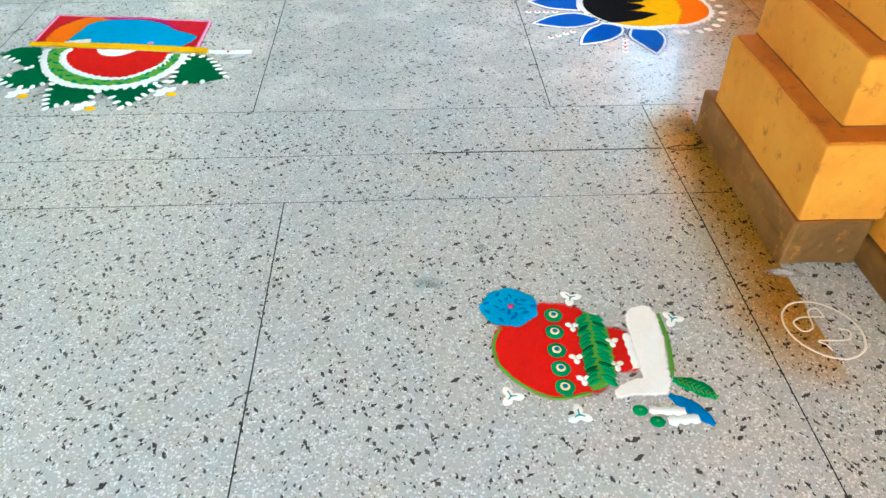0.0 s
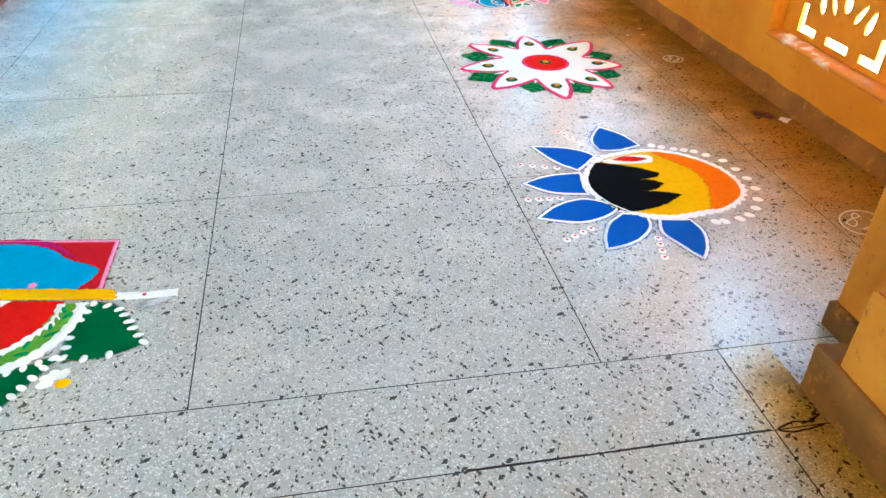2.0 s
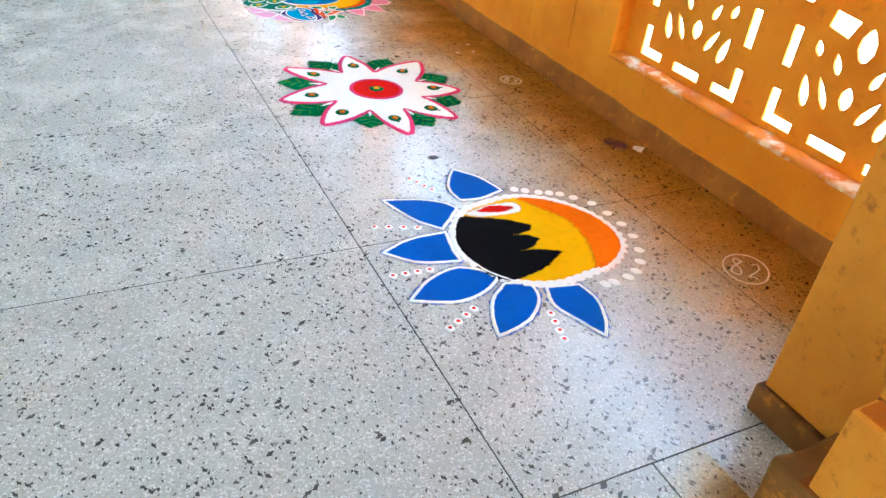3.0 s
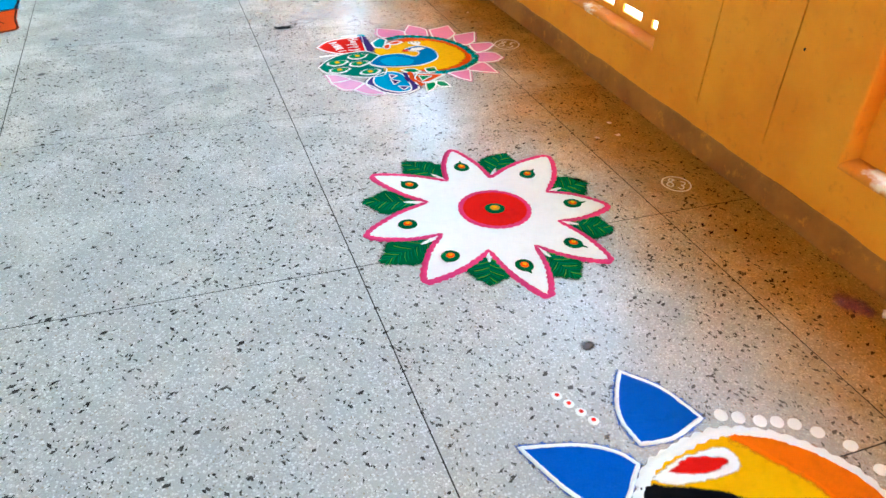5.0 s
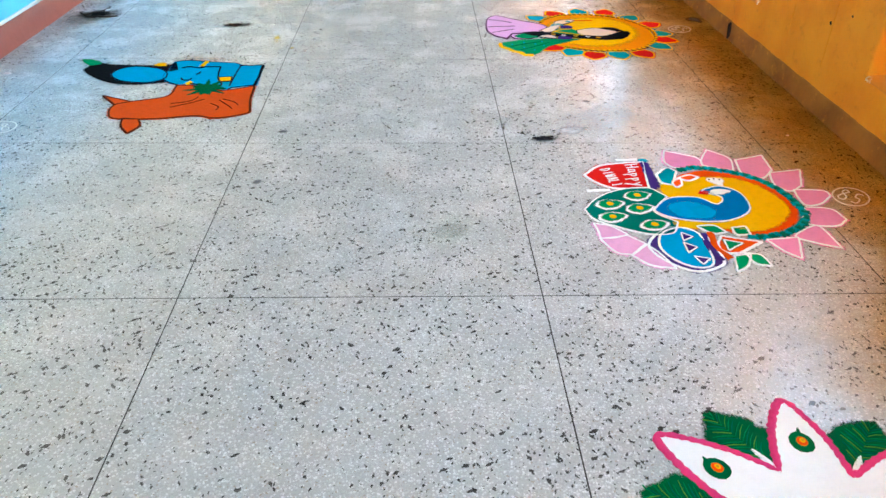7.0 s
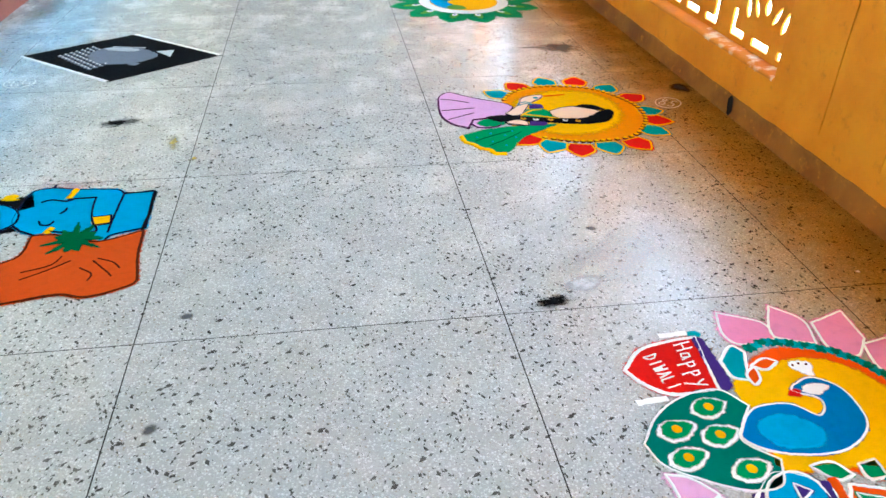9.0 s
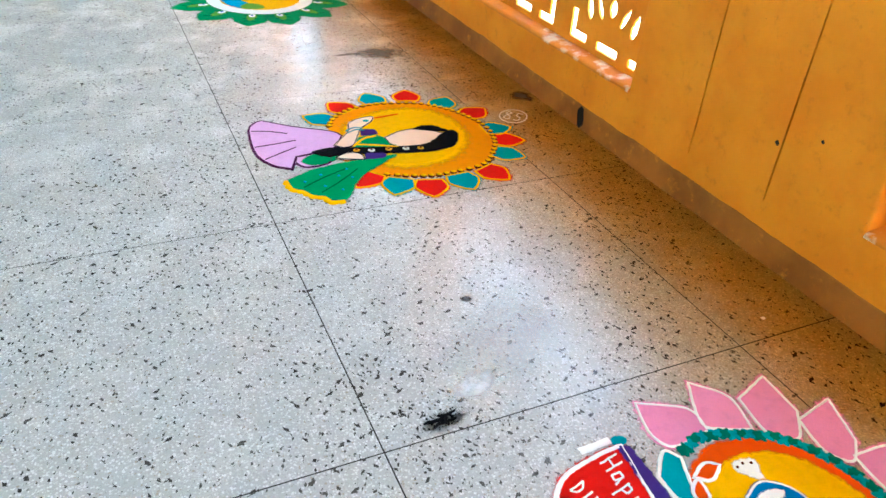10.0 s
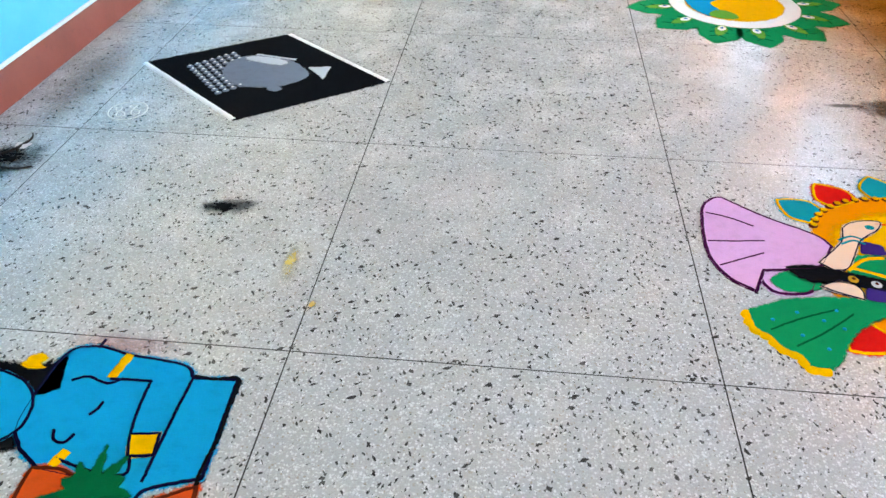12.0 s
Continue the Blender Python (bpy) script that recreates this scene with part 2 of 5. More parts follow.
ground = bmesh.new()
s = 900
quad = [ground.verts.new(p) for p in ((-s, -s, -0.35), (s, -s, -0.35), (s, s, -0.35), (-s, s, -0.35))]
ground.faces.new(quad)
tagged(obj("ground", ground, GROUND), "pale trodden earth yard outside the corridor", "ground", kind="structure")

floor = boxes("floor", JOINT, [(WEST - 0.2, EAST + 0.2, SOUTH - 0.2, NORTH + 0.2, -0.3, -0.0009)], kind="structure", label="polished grey terrazzo floor cast in large square panels")
floor["category"] = "floor"

# parapet wall with rounded openings, and flush columns marked by two scored grooves
BAYS = [(a, a + OPEN_LEN, e) for a, e in zip(STARTS, STARTS[1:] + [NORTH])]


def rectangle(y0, y1, z0, z1, grow=0.0):
    return [(y0 - grow, z0 - grow), (y1 + grow, z0 - grow), (y1 + grow, z1 + grow), (y0 - grow, z1 + grow)]


def groove(y, z0, z1):
    """A hand-scored slot, a little uneven in width and direction."""
    n = 14
    left, right = [], []
    for i in range(n + 1):
        z = z0 + (z1 - z0) * i / n
        c = y + 0.002 * noise.noise((y * 3, z * 4, 1))
        w = (0.0034 + 0.0014 * noise.noise((y, z * 14, 5))) * (0.5 if i == 0 else 1)
        left.append((c - w, z)), right.append((c + w, z))
    return right + left[::-1]


def parapet(name, y0, y1, openings, grooves):
    """One solid wall: the openings go through it with softly rounded arrises, the grooves are shallow."""
    from mathutils.geometry import tessellate_polygon
    bm = bmesh.new()
    depth = 0.20

    def ring(pts, x):
        return [bm.verts.new((EAST + x, y, z)) for y, z in pts]

    def band(p, q):
        for i in range(len(p)):
            bm.faces.new((p[i - 1], p[i], q[i], q[i - 1]))

    def sheet(loops):
        flat = [v for l in loops for v in l]
        for t in tessellate_polygon([[Vector((v.co.y, v.co.z, 0)) for v in l] for l in loops]):
            bm.faces.new([flat[i] for i in t])

    fronts, backs = [ring(rectangle(y0, y1, 0, TOP), 0)], [ring(rectangle(y0, y1, 0, TOP), depth)]
    band(fronts[0], backs[0])
    for a, b in openings:
        rings = [ring(rectangle(a, b, SILL, HEAD, g), x) for g, x in ((0.013, 0.0), (0.0065, 0.0018), (0.0018, 0.0065), (0.0, 0.013), (0.0, depth))]
        for p, q in zip(rings, rings[1:]):
            band(p, q)
        fronts.append(rings[0]), backs.append(rings[-1])
    for y in grooves:
        slot = groove(y, 0.20 + 0.03 * math.sin(y * 9), TOP - 0.004)
        edge = ring(slot, 0)
        band(edge, ring(slot, 0.012))
        fronts.append(edge)
    sheet(fronts), sheet(backs)
    bmesh.ops.recalc_face_normals(bm, faces=bm.faces)
    return tagged(obj(name, bm, OCHRE), "ochre-painted plaster parapet wall with pierced screen openings", "wall", kind="structure")


def mid_column(b, e):
    return (b + e) / 2 - 0.02


for name, y0, y1 in (("wall_east", 2.5, NORTH), ("wall_east_south", SOUTH, 0.8)):
    mine = [bay for bay in BAYS if y0 - 0.01 <= bay[0] and bay[1] <= y1 and not 0 < bay[0] < 2.8]
    lines = [mid_column(b, e) + u * 0.211 for a, b, e in mine for u in (-1, 1) if mid_column(b, e) + u * 0.211 < y1 - 0.1]
    wall = parapet(name, y0, y1, [(max(a, y0 + 0.02), min(b, y1 - 0.02)) for a, b, e in mine], lines)
    if lines:
        boxes("groove_bed", SOOT, [(EAST + 0.0125, EAST + 0.03, y - 0.006, y + 0.006, 0.15, TOP - 0.002) for y in lines], parent=wall)
    for a, b, e in mine:
        bm, prev = bmesh.new(), None
        for i in range(41):
            y = a + 0.001 + (b - a - 0.002) * i / 40
            w = noise.noise((y * 7, a, 2)) * 0.004
            now = [bm.verts.new((EAST + x + (w if x < 0.03 else 0), y, SILL + z + w * 0.8)) for x, z in ((0.004, -0.012), (-0.005, -0.006), (-0.004, 0.006), (0.006, 0.013), (0.03, 0.016), (0.084, 0.020))]
            if prev:
                for p, q, r, t in zip(prev, prev[1:], now[1:], now):
                    bm.faces.new((p, q, r, t))
            prev = now
        bmesh.ops.recalc_face_normals(bm, faces=bm.faces)
        sill = part("sill", bm, WORN_SILL, wall, "worn sill rubbed through to pale undercoat")
        for f in sill.data.polygons:
            f.use_smooth = True
for a, b, e in BAYS:
    m = mid_column(b, e)
    if not 0.8 < m - 0.2235 < 2.85:
        tagged(boxes("column", OCHRE, [(EAST, EAST + 0.3, m - 0.2235, m + 0.2235, TOP + 0.002, CEIL - 0.42)], 0.01), "square ochre-painted plaster column standing on the parapet", "column", "parapet columns", "structure")
tagged(boxes("beam", CEMENT, [(EAST - 0.02, EAST + 0.32, SOUTH, NORTH, CEIL - 0.42, CEIL)], 0.01), "grey cement beam over the corridor openings", "beam", kind="structure")
tagged(boxes("ceiling", CEMENT, [(WEST - 0.2, EAST + 0.5, SOUTH - 0.2, NORTH + 0.2, CEIL + 0.002, CEIL + 0.18)]), "flat grey cement ceiling slab", "ceiling", kind="structure")
# unseen slab, added to block high sky and darken the floor by the parapet
tagged(boxes("eave", CEMENT, [(EAST + 0.322, EAST + 0.70, SOUTH, NORTH, CEIL - 0.55, CEIL - 0.42)], 0.01), "unseen cement slab added to keep high sky off the floor", "eave", kind="structure")
wall_west = tagged(boxes("wall_west", CREAM, [(WEST - 0.2, WEST - 0.006, SOUTH, NORTH, 0, CEIL)]), "plaster wall, sky-blue below and cream above", "wall", kind="structure")
boxes("blue_dado", BLUEWALL, [(WEST - 0.006, WEST, 6.4, NORTH, 0.0, 0.80)], 0.0, wall_west, label="sky-blue painted lower wall")
tagged(boxes("wall_north", CREAM, [(WEST - 0.2, EAST + 0.3, NORTH + 0.002, NORTH + 0.2, 0, CEIL)]), "plain painted end wall", "wall", kind="structure")
# out of view; the opening is added so daylight reaches the pier's south face
tagged(boxes("wall_south", CREAM, [(WEST - 0.2, WEST + 0.3, SOUTH - 0.2, SOUTH - 0.002, 0, 2.6), (EAST - 0.3, EAST + 0.3, SOUTH - 0.2, SOUTH - 0.002, 0, 2.6), (WEST - 0.2, EAST + 0.3, SOUTH - 0.2, SOUTH - 0.002, 2.6, CEIL)]), "unseen painted end wall round a wide opening added for daylight", "wall", kind="structure")


def skirting(name, x, side, y0, y1, h, depth, material, label):
    """A run of skirting with an uneven, slightly sloping face."""
    bm = bmesh.new()
    n = max(2, int((y1 - y0) / 0.035))
    prof = ((0.0, 0.0), (0.35, 0.06), (0.55, h * 0.6), (0.75, h * 0.95), (1.0, h))
    prev = None
    for i in range(n + 1):
        y = y0 + (y1 - y0) * i / n
        ring = []
        for j, (d, z) in enumerate(prof):
            w = noise.noise((x * 3, y * 3.1, j * 0.4)) * 0.004
            ring.append(bm.verts.new((x + side * (depth * (1 - d) + w), y, z + ((noise.noise((y * 5, x, 3)) * 0.008 + noise.noise((y * 23, x, 8)) * 0.004) if j > 2 else 0))))
        ring.append(bm.verts.new((x - side * 0.02, y, h)))
        if prev:
            for p, q, r, s2 in zip(prev, prev[1:], ring[1:], ring):
                bm.faces.new((p, q, r, s2))
        prev = ring
    bmesh.ops.recalc_face_normals(bm, faces=bm.faces)
    ob = obj(name, bm, material)
    for f in ob.data.polygons:
        f.use_smooth = True
    return tagged(ob, label, "skirting", kind="structure")


skirting("baseboard_east", EAST, -1, 2.85, NORTH, 0.115, 0.014, SKIRT_EAST, "worn grey-brown terrazzo skirting along the ochre wall")
skirting("baseboard_west", WEST, 1, SOUTH, NORTH, 0.15, 0.03, REDSKIRT, "red-oxide skirting below the blue wall")
tagged(boxes("trim", WHITEWASH, [(WEST, WEST + 0.012, SOUTH, NORTH, 0.152, 0.172)], 0.004), "chalky white line above the red skirting", "trim", kind="structure")

def rough_block(name, material, row, parent, wobble=0.004, bevel=0.007):
    """A hand-plastered block: faces a little wavy, edges worn."""
    bm = bmesh.new()
    add_box(bm, *row)
    bmesh.ops.subdivide_edges(bm, edges=bm.edges, cuts=11, use_grid_fill=True)
    for v in bm.verts:
        p = v.co * 6.0
        v.co += Vector((noise.noise(p), noise.noise(p + Vector((9, 0, 0))), noise.noise(p + Vector((0, 9, 0))) * 0.6)) * wobble
        p = v.co * 40.0
        v.co += Vector((noise.noise(p), noise.noise(p + Vector((9, 0, 0))), noise.noise(p + Vector((0, 9, 0))))) * wobble * 0.3
    return soften(obj(name, bm, material, parent), bevel)


# big pier with a stepped plinth
pier = tagged(new("pier"), "ochre-painted masonry pier with a stepped plinth and grey skirting", "pier", kind="structure")
X = 1.41
rough_block("shaft", PIER, (X, EAST + 0.3, 0.8, 2.84, 0.1, CEIL), pier)
rough_block("shaft_skirting", SKIRT, (X - 0.016, EAST + 0.3, 0.79, 2.856, 0, 0.098), pier)
rough_block("plinth_skirting", SKIRT, (1.150, X - 0.018, 1.775, 2.60, 0, 0.17), pier, 0.011, 0.02)
rough_block("plinth_step", PIER, (1.157, X + 0.02, 1.772, 2.50, 0.172, 0.43), pier)
rough_block("plinth_step", PIER, (1.240, X + 0.02, 1.865, 2.50, 0.430, 0.64), pier)
rough_block("plinth_step", PIER, (1.325, X + 0.02, 1.960, 2.50, 0.640, 0.86), pier)
for x0, y0, z in ((1.157, 1.772, 0.430), (1.240, 1.865, 0.640)):
    rough_block("ledge", LEDGE, (x0 + 0.012, X + 0.02, y0 + 0.012, 2.49, z - 0.01, z + 0.005), pier, 0.002, 0.004)
for x0, y0, y1, z in ((1.150, 1.768, 2.52, 0.172), (1.236, 1.861, 2.50, 0.434), (1.321, 1.956, 2.50, 0.644)):
    seam = boxes("dirt_seam", GRIME, [(x0, X - 0.02, y0, y1, z - 0.004, z + 0.004)], 0.002, pier, label="brown grime in the joint")


# ---- pierced screens ----
def jali():
    """One cast screen with two square motifs: corner angles, bars and a burst of slim petals."""
    t, w, h = 0.014, OPEN_LEN + 0.04, HEAD - SILL + 0.04
    loops = [[(-w / 2, -h / 2), (w / 2, -h / 2), (w / 2, h / 2), (-w / 2, h / 2)]]
    bar = 0.042

    def almond(cx, cy, length, width, angle, blunt=0.0):
        pts = []
        for i in range(10):
            a = 2 * math.pi * i / 10
            r = width / 2 * (1 - blunt * math.cos(a))
            px, py = math.cos(a) * length / 2, math.sin(a) * r * (1 - 0.45 * abs(math.cos(a)) ** 3)
            ca, sa = math.cos(angle), math.sin(angle)
            pts.append((cx + px * ca - py * sa, cy + px * sa + py * ca))
        return pts

    for c in (-0.465, 0.345):
        q, r = 0.32, 0.145
        for sx in (-1, 1):
            for sy in (-1, 1):
                p = [(q, q), (q - r, q), (q - r, q - bar), (q - bar, q - bar), (q - bar, q - r), (q, q - r)]
                loops.append([(c + sx * x, sy * y) for x, y in p])
        for u in (-1, 1):
            loops.append([(c + x, u * (q - bar * (1 if y else 0))) for x, y in ((-0.085, 0), (0.085, 0), (0.085, 1), (-0.085, 1))])
            loops.append([(c + u * (q - bar * (1 if y else 0)), x) for x, y in ((-0.08, 0), (0.08, 0), (0.08, 1), (-0.08, 1))])
        loops.append(almond(c, -0.10, 0.088, 0.056, math.pi / 2))
        loops.append(almond(c, 0.10, 0.126, 0.070, math.pi / 2, 0.15))
        for u in (-1, 1):
            for x0, y0, x1, y1, wide, blunt in ((0.20, -0.072, 0.163, -0.196, 0.042, -0.45), (0.134, -0.062, 0.07, -0.172, 0.030, -0.4),
                                                (0.193, 0.062, 0.172, 0.004, 0.032, -0.2), (0.102, 0.042, 0.070, -0.034, 0.032, -0.35)):
                loops.append(almond(c + u * (x0 + x1) / 2, (y0 + y1) / 2, math.hypot(x1 - x0, y1 - y0), wide, math.atan2(y1 - y0, u * (x1 - x0)), blunt))
            loops.append([(c + u * x, y) for x, y in ((0.058, 0.170), (0.168, 0.182), (0.178, 0.118), (0.086, 0.100))])
    flat = [Vector((x, y, 0)) for l in loops for x, y in l]
    from mathutils.geometry import tessellate_polygon
    tris = tessellate_polygon([[Vector((x, y, 0)) for x, y in l] for l in loops])
    bm = bmesh.new()
    front = [bm.verts.new((0, p.x, p.y)) for p in flat]
    back = [bm.verts.new((t, p.x, p.y)) for p in flat]
    for a, b, c in tris:
        bm.faces.new((front[a], front[b], front[c]))
        bm.faces.new((back[c], back[b], back[a]))
    i = 0
    for l in loops:
        n = len(l)
        for j in range(n):
            a, b = i + j, i + (j + 1) % n
            bm.faces.new((front[a], front[b], back[b], back[a]))
        i += n
    bmesh.ops.recalc_face_normals(bm, faces=bm.faces)
    return obj("jali_screen", bm, OCHRE)


screen = tagged(jali(), "ochre-painted cast screen pierced with angles, bars and petals", "screen", "parapet screens")
mid_z = (SILL + HEAD) / 2
for a, b, e in BAYS:
    here = pose(EAST + 0.085, (a + b) / 2, mid_z)
    if a == STARTS[3]:
        screen.matrix_world = here
    elif not 0 < a < 2.8:
        copy_thing(screen, here)


# ---- powder drawings on the floor ----
LIFT = 0.0018


def curve(points, closed, step=0.012):
    """Smooth line through the points; a third value 1 makes a sharp corner."""
    pts = [Vector((p[0], p[1])) for p in points]
    corner = [len(p) > 2 for p in points]
    n = len(pts)
    out = []
    for i in range(n if closed else n - 1):
        j = (i + 1) % n
        p1, p2 = pts[i], pts[j]
        p0 = pts[i - 1] if (closed or i) and not corner[i] else p1 * 2 - p2 if corner[i] or not closed else pts[i - 1]
        p3 = pts[(j + 1) % n] if (closed or j < n - 1) and not corner[j] else p2 * 2 - p1
        m = max(1, int((p2 - p1).length / step))
        for s in range(m):
            t = s / m
            out.append(0.5 * ((2 * p1) + (p2 - p0) * t + (2 * p0 - 5 * p1 + 4 * p2 - p3) * t * t + (3 * p1 - p0 - 3 * p2 + p3) * t ** 3))
    if not closed:
        out.append(pts[-1])
    return out


def ragged(p, q, k=1.0):
    return Vector((noise.noise((p.x * 110, p.y * 110, q)) + 0.6 * noise.noise((p.x * 23, p.y * 23, q)), noise.noise((p.x * 110, p.y * 110, q + 7)) + 0.6 * noise.noise((p.x * 23, p.y * 23, q + 7)))) * 0.0044 * k


def ribbon(points, closed, width, z, beads=False, taper=False, seed=0.0):
    """A low ridge of powder along a line."""
    bm = bmesh.new()
    prof = ((-1.15, 0.0), (-0.8, 0.7), (0, 1.0), (0.8, 0.7), (1.15, 0.0))
    rings = []
    n = len(points)
    run = 0.0
    for i, p in enumerate(points):
        a = points[i - 1] if closed or i else p
        b = points[(i + 1) % n] if closed or i < n - 1 else p
        d = (b - a)
        d = d.normalized() if d.length > 1e-9 else Vector((1, 0))
        side = Vector((-d.y, d.x))
        run += (p - points[i - 1]).length if i else 0
        w = width * (1 + 0.22 * noise.noise((p.x * 70, p.y * 70, seed)))
        if beads:
            w *= 0.68 + 0.5 * abs(math.sin(run * math.pi / (width * 2.4)))
        if taper:
            w *= max(0.1, math.sin(math.pi * min(0.96, max(0.06, i / (n - 1))))) ** 0.6
        rings.append([bm.verts.new((*(p + side * w * u + ragged(p, seed, 0.4)), z * v if v else 0.0003)) for u, v in prof])
    for i in range(n if closed else n - 1):
        for a, b, c, d in zip(rings[i], rings[i][1:], rings[(i + 1) % n][1:], rings[(i + 1) % n]):
            bm.faces.new((d, c, b, a))
    return bm


def smooth(ob):
    for f in ob.data.polygons:
        f.use_smooth = True
    return ob


def field(r, name, colour, layer, points, rim=None, step=0.009, dust=None):
    """A flat patch of powder with a ragged sloping edge; rim: colour, half width and beads of a line laid round it."""
    from mathutils.geometry import tessellate_polygon
    line = curve(points, True, step)
    area = sum(a.x * b.y - b.x * a.y for a, b in zip(line, line[1:] + line[:1]))
    if area < 0:
        line.reverse()
    z = LIFT * layer + 0.0004
    dust = (0.020 if layer == 1 else 0.009) if dust is None else dust
    low = 0.0009 if layer == 1 else LIFT * layer - 0.0007
    n = len(line)
    bm = bmesh.new()
    fade = bm.verts.layers.float.new("fade")
    outer, inner, flat = [], [], []
    for i, p in enumerate(line):
        d = (line[(i + 1) % n] - line[i - 1])
        d = d.normalized() if d.length > 1e-9 else Vector((1, 0))
        inn = Vector((-d.y, d.x))
        e = p + ragged(p, layer)
        flat.append(Vector((*(e + inn * 0.002), 0)))
        outer.append(bm.verts.new((*(e - inn * 0.0015), 0.0003)))
        inner.append(bm.verts.new((*flat[-1].xy, z)))
    for a, b, c in tessellate_polygon([flat]):
        if len({a, b, c}) == 3:
            bm.faces.new((inner[a], inner[b], inner[c]))
    for i in range(n):
        bm.faces.new((outer[i - 1], outer[i], inner[i], inner[i - 1]))
    bmesh.ops.recalc_face_normals(bm, faces=bm.faces)
    if dust:
        far, near = [], []
        for i, p in enumerate(line):
            d = (line[(i + 1) % n] - line[i - 1])
            d = d.normalized() if d.length > 1e-9 else Vector((1, 0))
            e = outer[i].co
            near.append(bm.verts.new((e.x + d.y * -0.003, e.y + d.x * 0.003, low)))
            near[-1][fade] = 1.0
            far.append(bm.verts.new((e.x + d.y * dust, e.y - d.x * dust, low)))
        for i in range(n):
            bm.faces.new((far[i - 1], far[i], near[i], near[i - 1])).material_index = 1
    ob = part(name, bm, POWDER[colour], r)
    ob.data.materials.append(FRINGE[colour])
    if rim:
        smooth(part("outline", ribbon(line, True, rim[1], z + 0.0022, rim[2]), POWDER[rim[0]], ob))
    return ob


def stroke(r, name, colour, layer, width, points, beads=False, taper=False):
    z = LIFT * layer + 0.0016
    return smooth(part(name, ribbon(curve(points, False, 0.008), False, width, z, beads, taper, layer), POWDER[colour], r))


DOTS = {}


def dot(r, colour, x, y, rad, layer, name="dot", squash=1.0, turn=0.0):
    """A small heap of powder; alike heaps share one mesh."""
    key = (colour, name)
    if key not in DOTS:
        bm = bmesh.new()
        rings = []
        for q, z in ((1.08, 0.0), (0.86, 0.6), (0.45, 1.0)):
            rings.append([bm.verts.new((math.cos(a * math.pi / 6) * q * (1 + 0.06 * math.sin(a * 5)), math.sin(a * math.pi / 6) * q, z)) for a in range(12)])
        for a, b in zip(rings, rings[1:]):
            for i in range(12):
                bm.faces.new((a[i - 1], a[i], b[i], b[i - 1]))
        bm.faces.new(rings[-1])
        me = bpy.data.meshes.new(name)
        bm.to_mesh(me)
        bm.free()
        me.materials.append(POWDER[colour])
        for f in me.polygons:
            f.use_smooth = True
        DOTS[key] = me
    ob = new(name, DOTS[key])
    ob.parent = r
    ob.location, ob.rotation_euler, ob.scale = (x, y, 0.0003), (0, 0, turn), (rad, rad * squash, LIFT * layer + 0.0016)
    return ob


def rangoli(x, y, label):
    r = tagged(new("rangoli"), label, "floor drawing", "rangoli drawings")
    r.location = (x, y, 0)
    r.empty_display_size = 0.1
    return r


def leaf(r, name, colour, layer, base, tip, width, vein=None, serrate=0.0):
    """A pointed leaf from base to tip, its edge saw-toothed if wanted."""
    b, t = Vector(base), Vector(tip)
    d = t - b
    s = Vector((-d.y, d.x)).normalized() * width / 2
    pts = [(*b, 1)]
    side1, side2 = [], []
    n = 7
    for i in range(1, n):
        f = i / n
        w = math.sin(math.pi * f ** 0.8) ** 0.8
        saw = 1 + serrate * (0.5 if i % 2 else -0.5)
        side1.append((*(b + d * f + s * w * saw),))
        side2.append((*(b + d * f - s * w * saw),))
    ob = field(r, name, colour, layer, pts + side1 + [(*t, 1)] + side2[::-1])
    if vein:
        for f in (0.25, 0.45, 0.65):
            m = b + d * f
            for u in (-1, 1):
                smooth(part("vein", ribbon([m, m + d * 0.10 + s * u * 0.55 * (1 - f * 0.5)], False, 0.0022, LIFT * (layer + 1) + 0.001), POWDER[vein], ob))
    return ob


def eye_spot(r, x, y, rad, rings, layer, squash=1.0, turn=0.0):
    for i, (colour, f) in enumerate(rings):
        dot(r, colour, x, y, rad * f, layer + i, "spot", squash, turn)


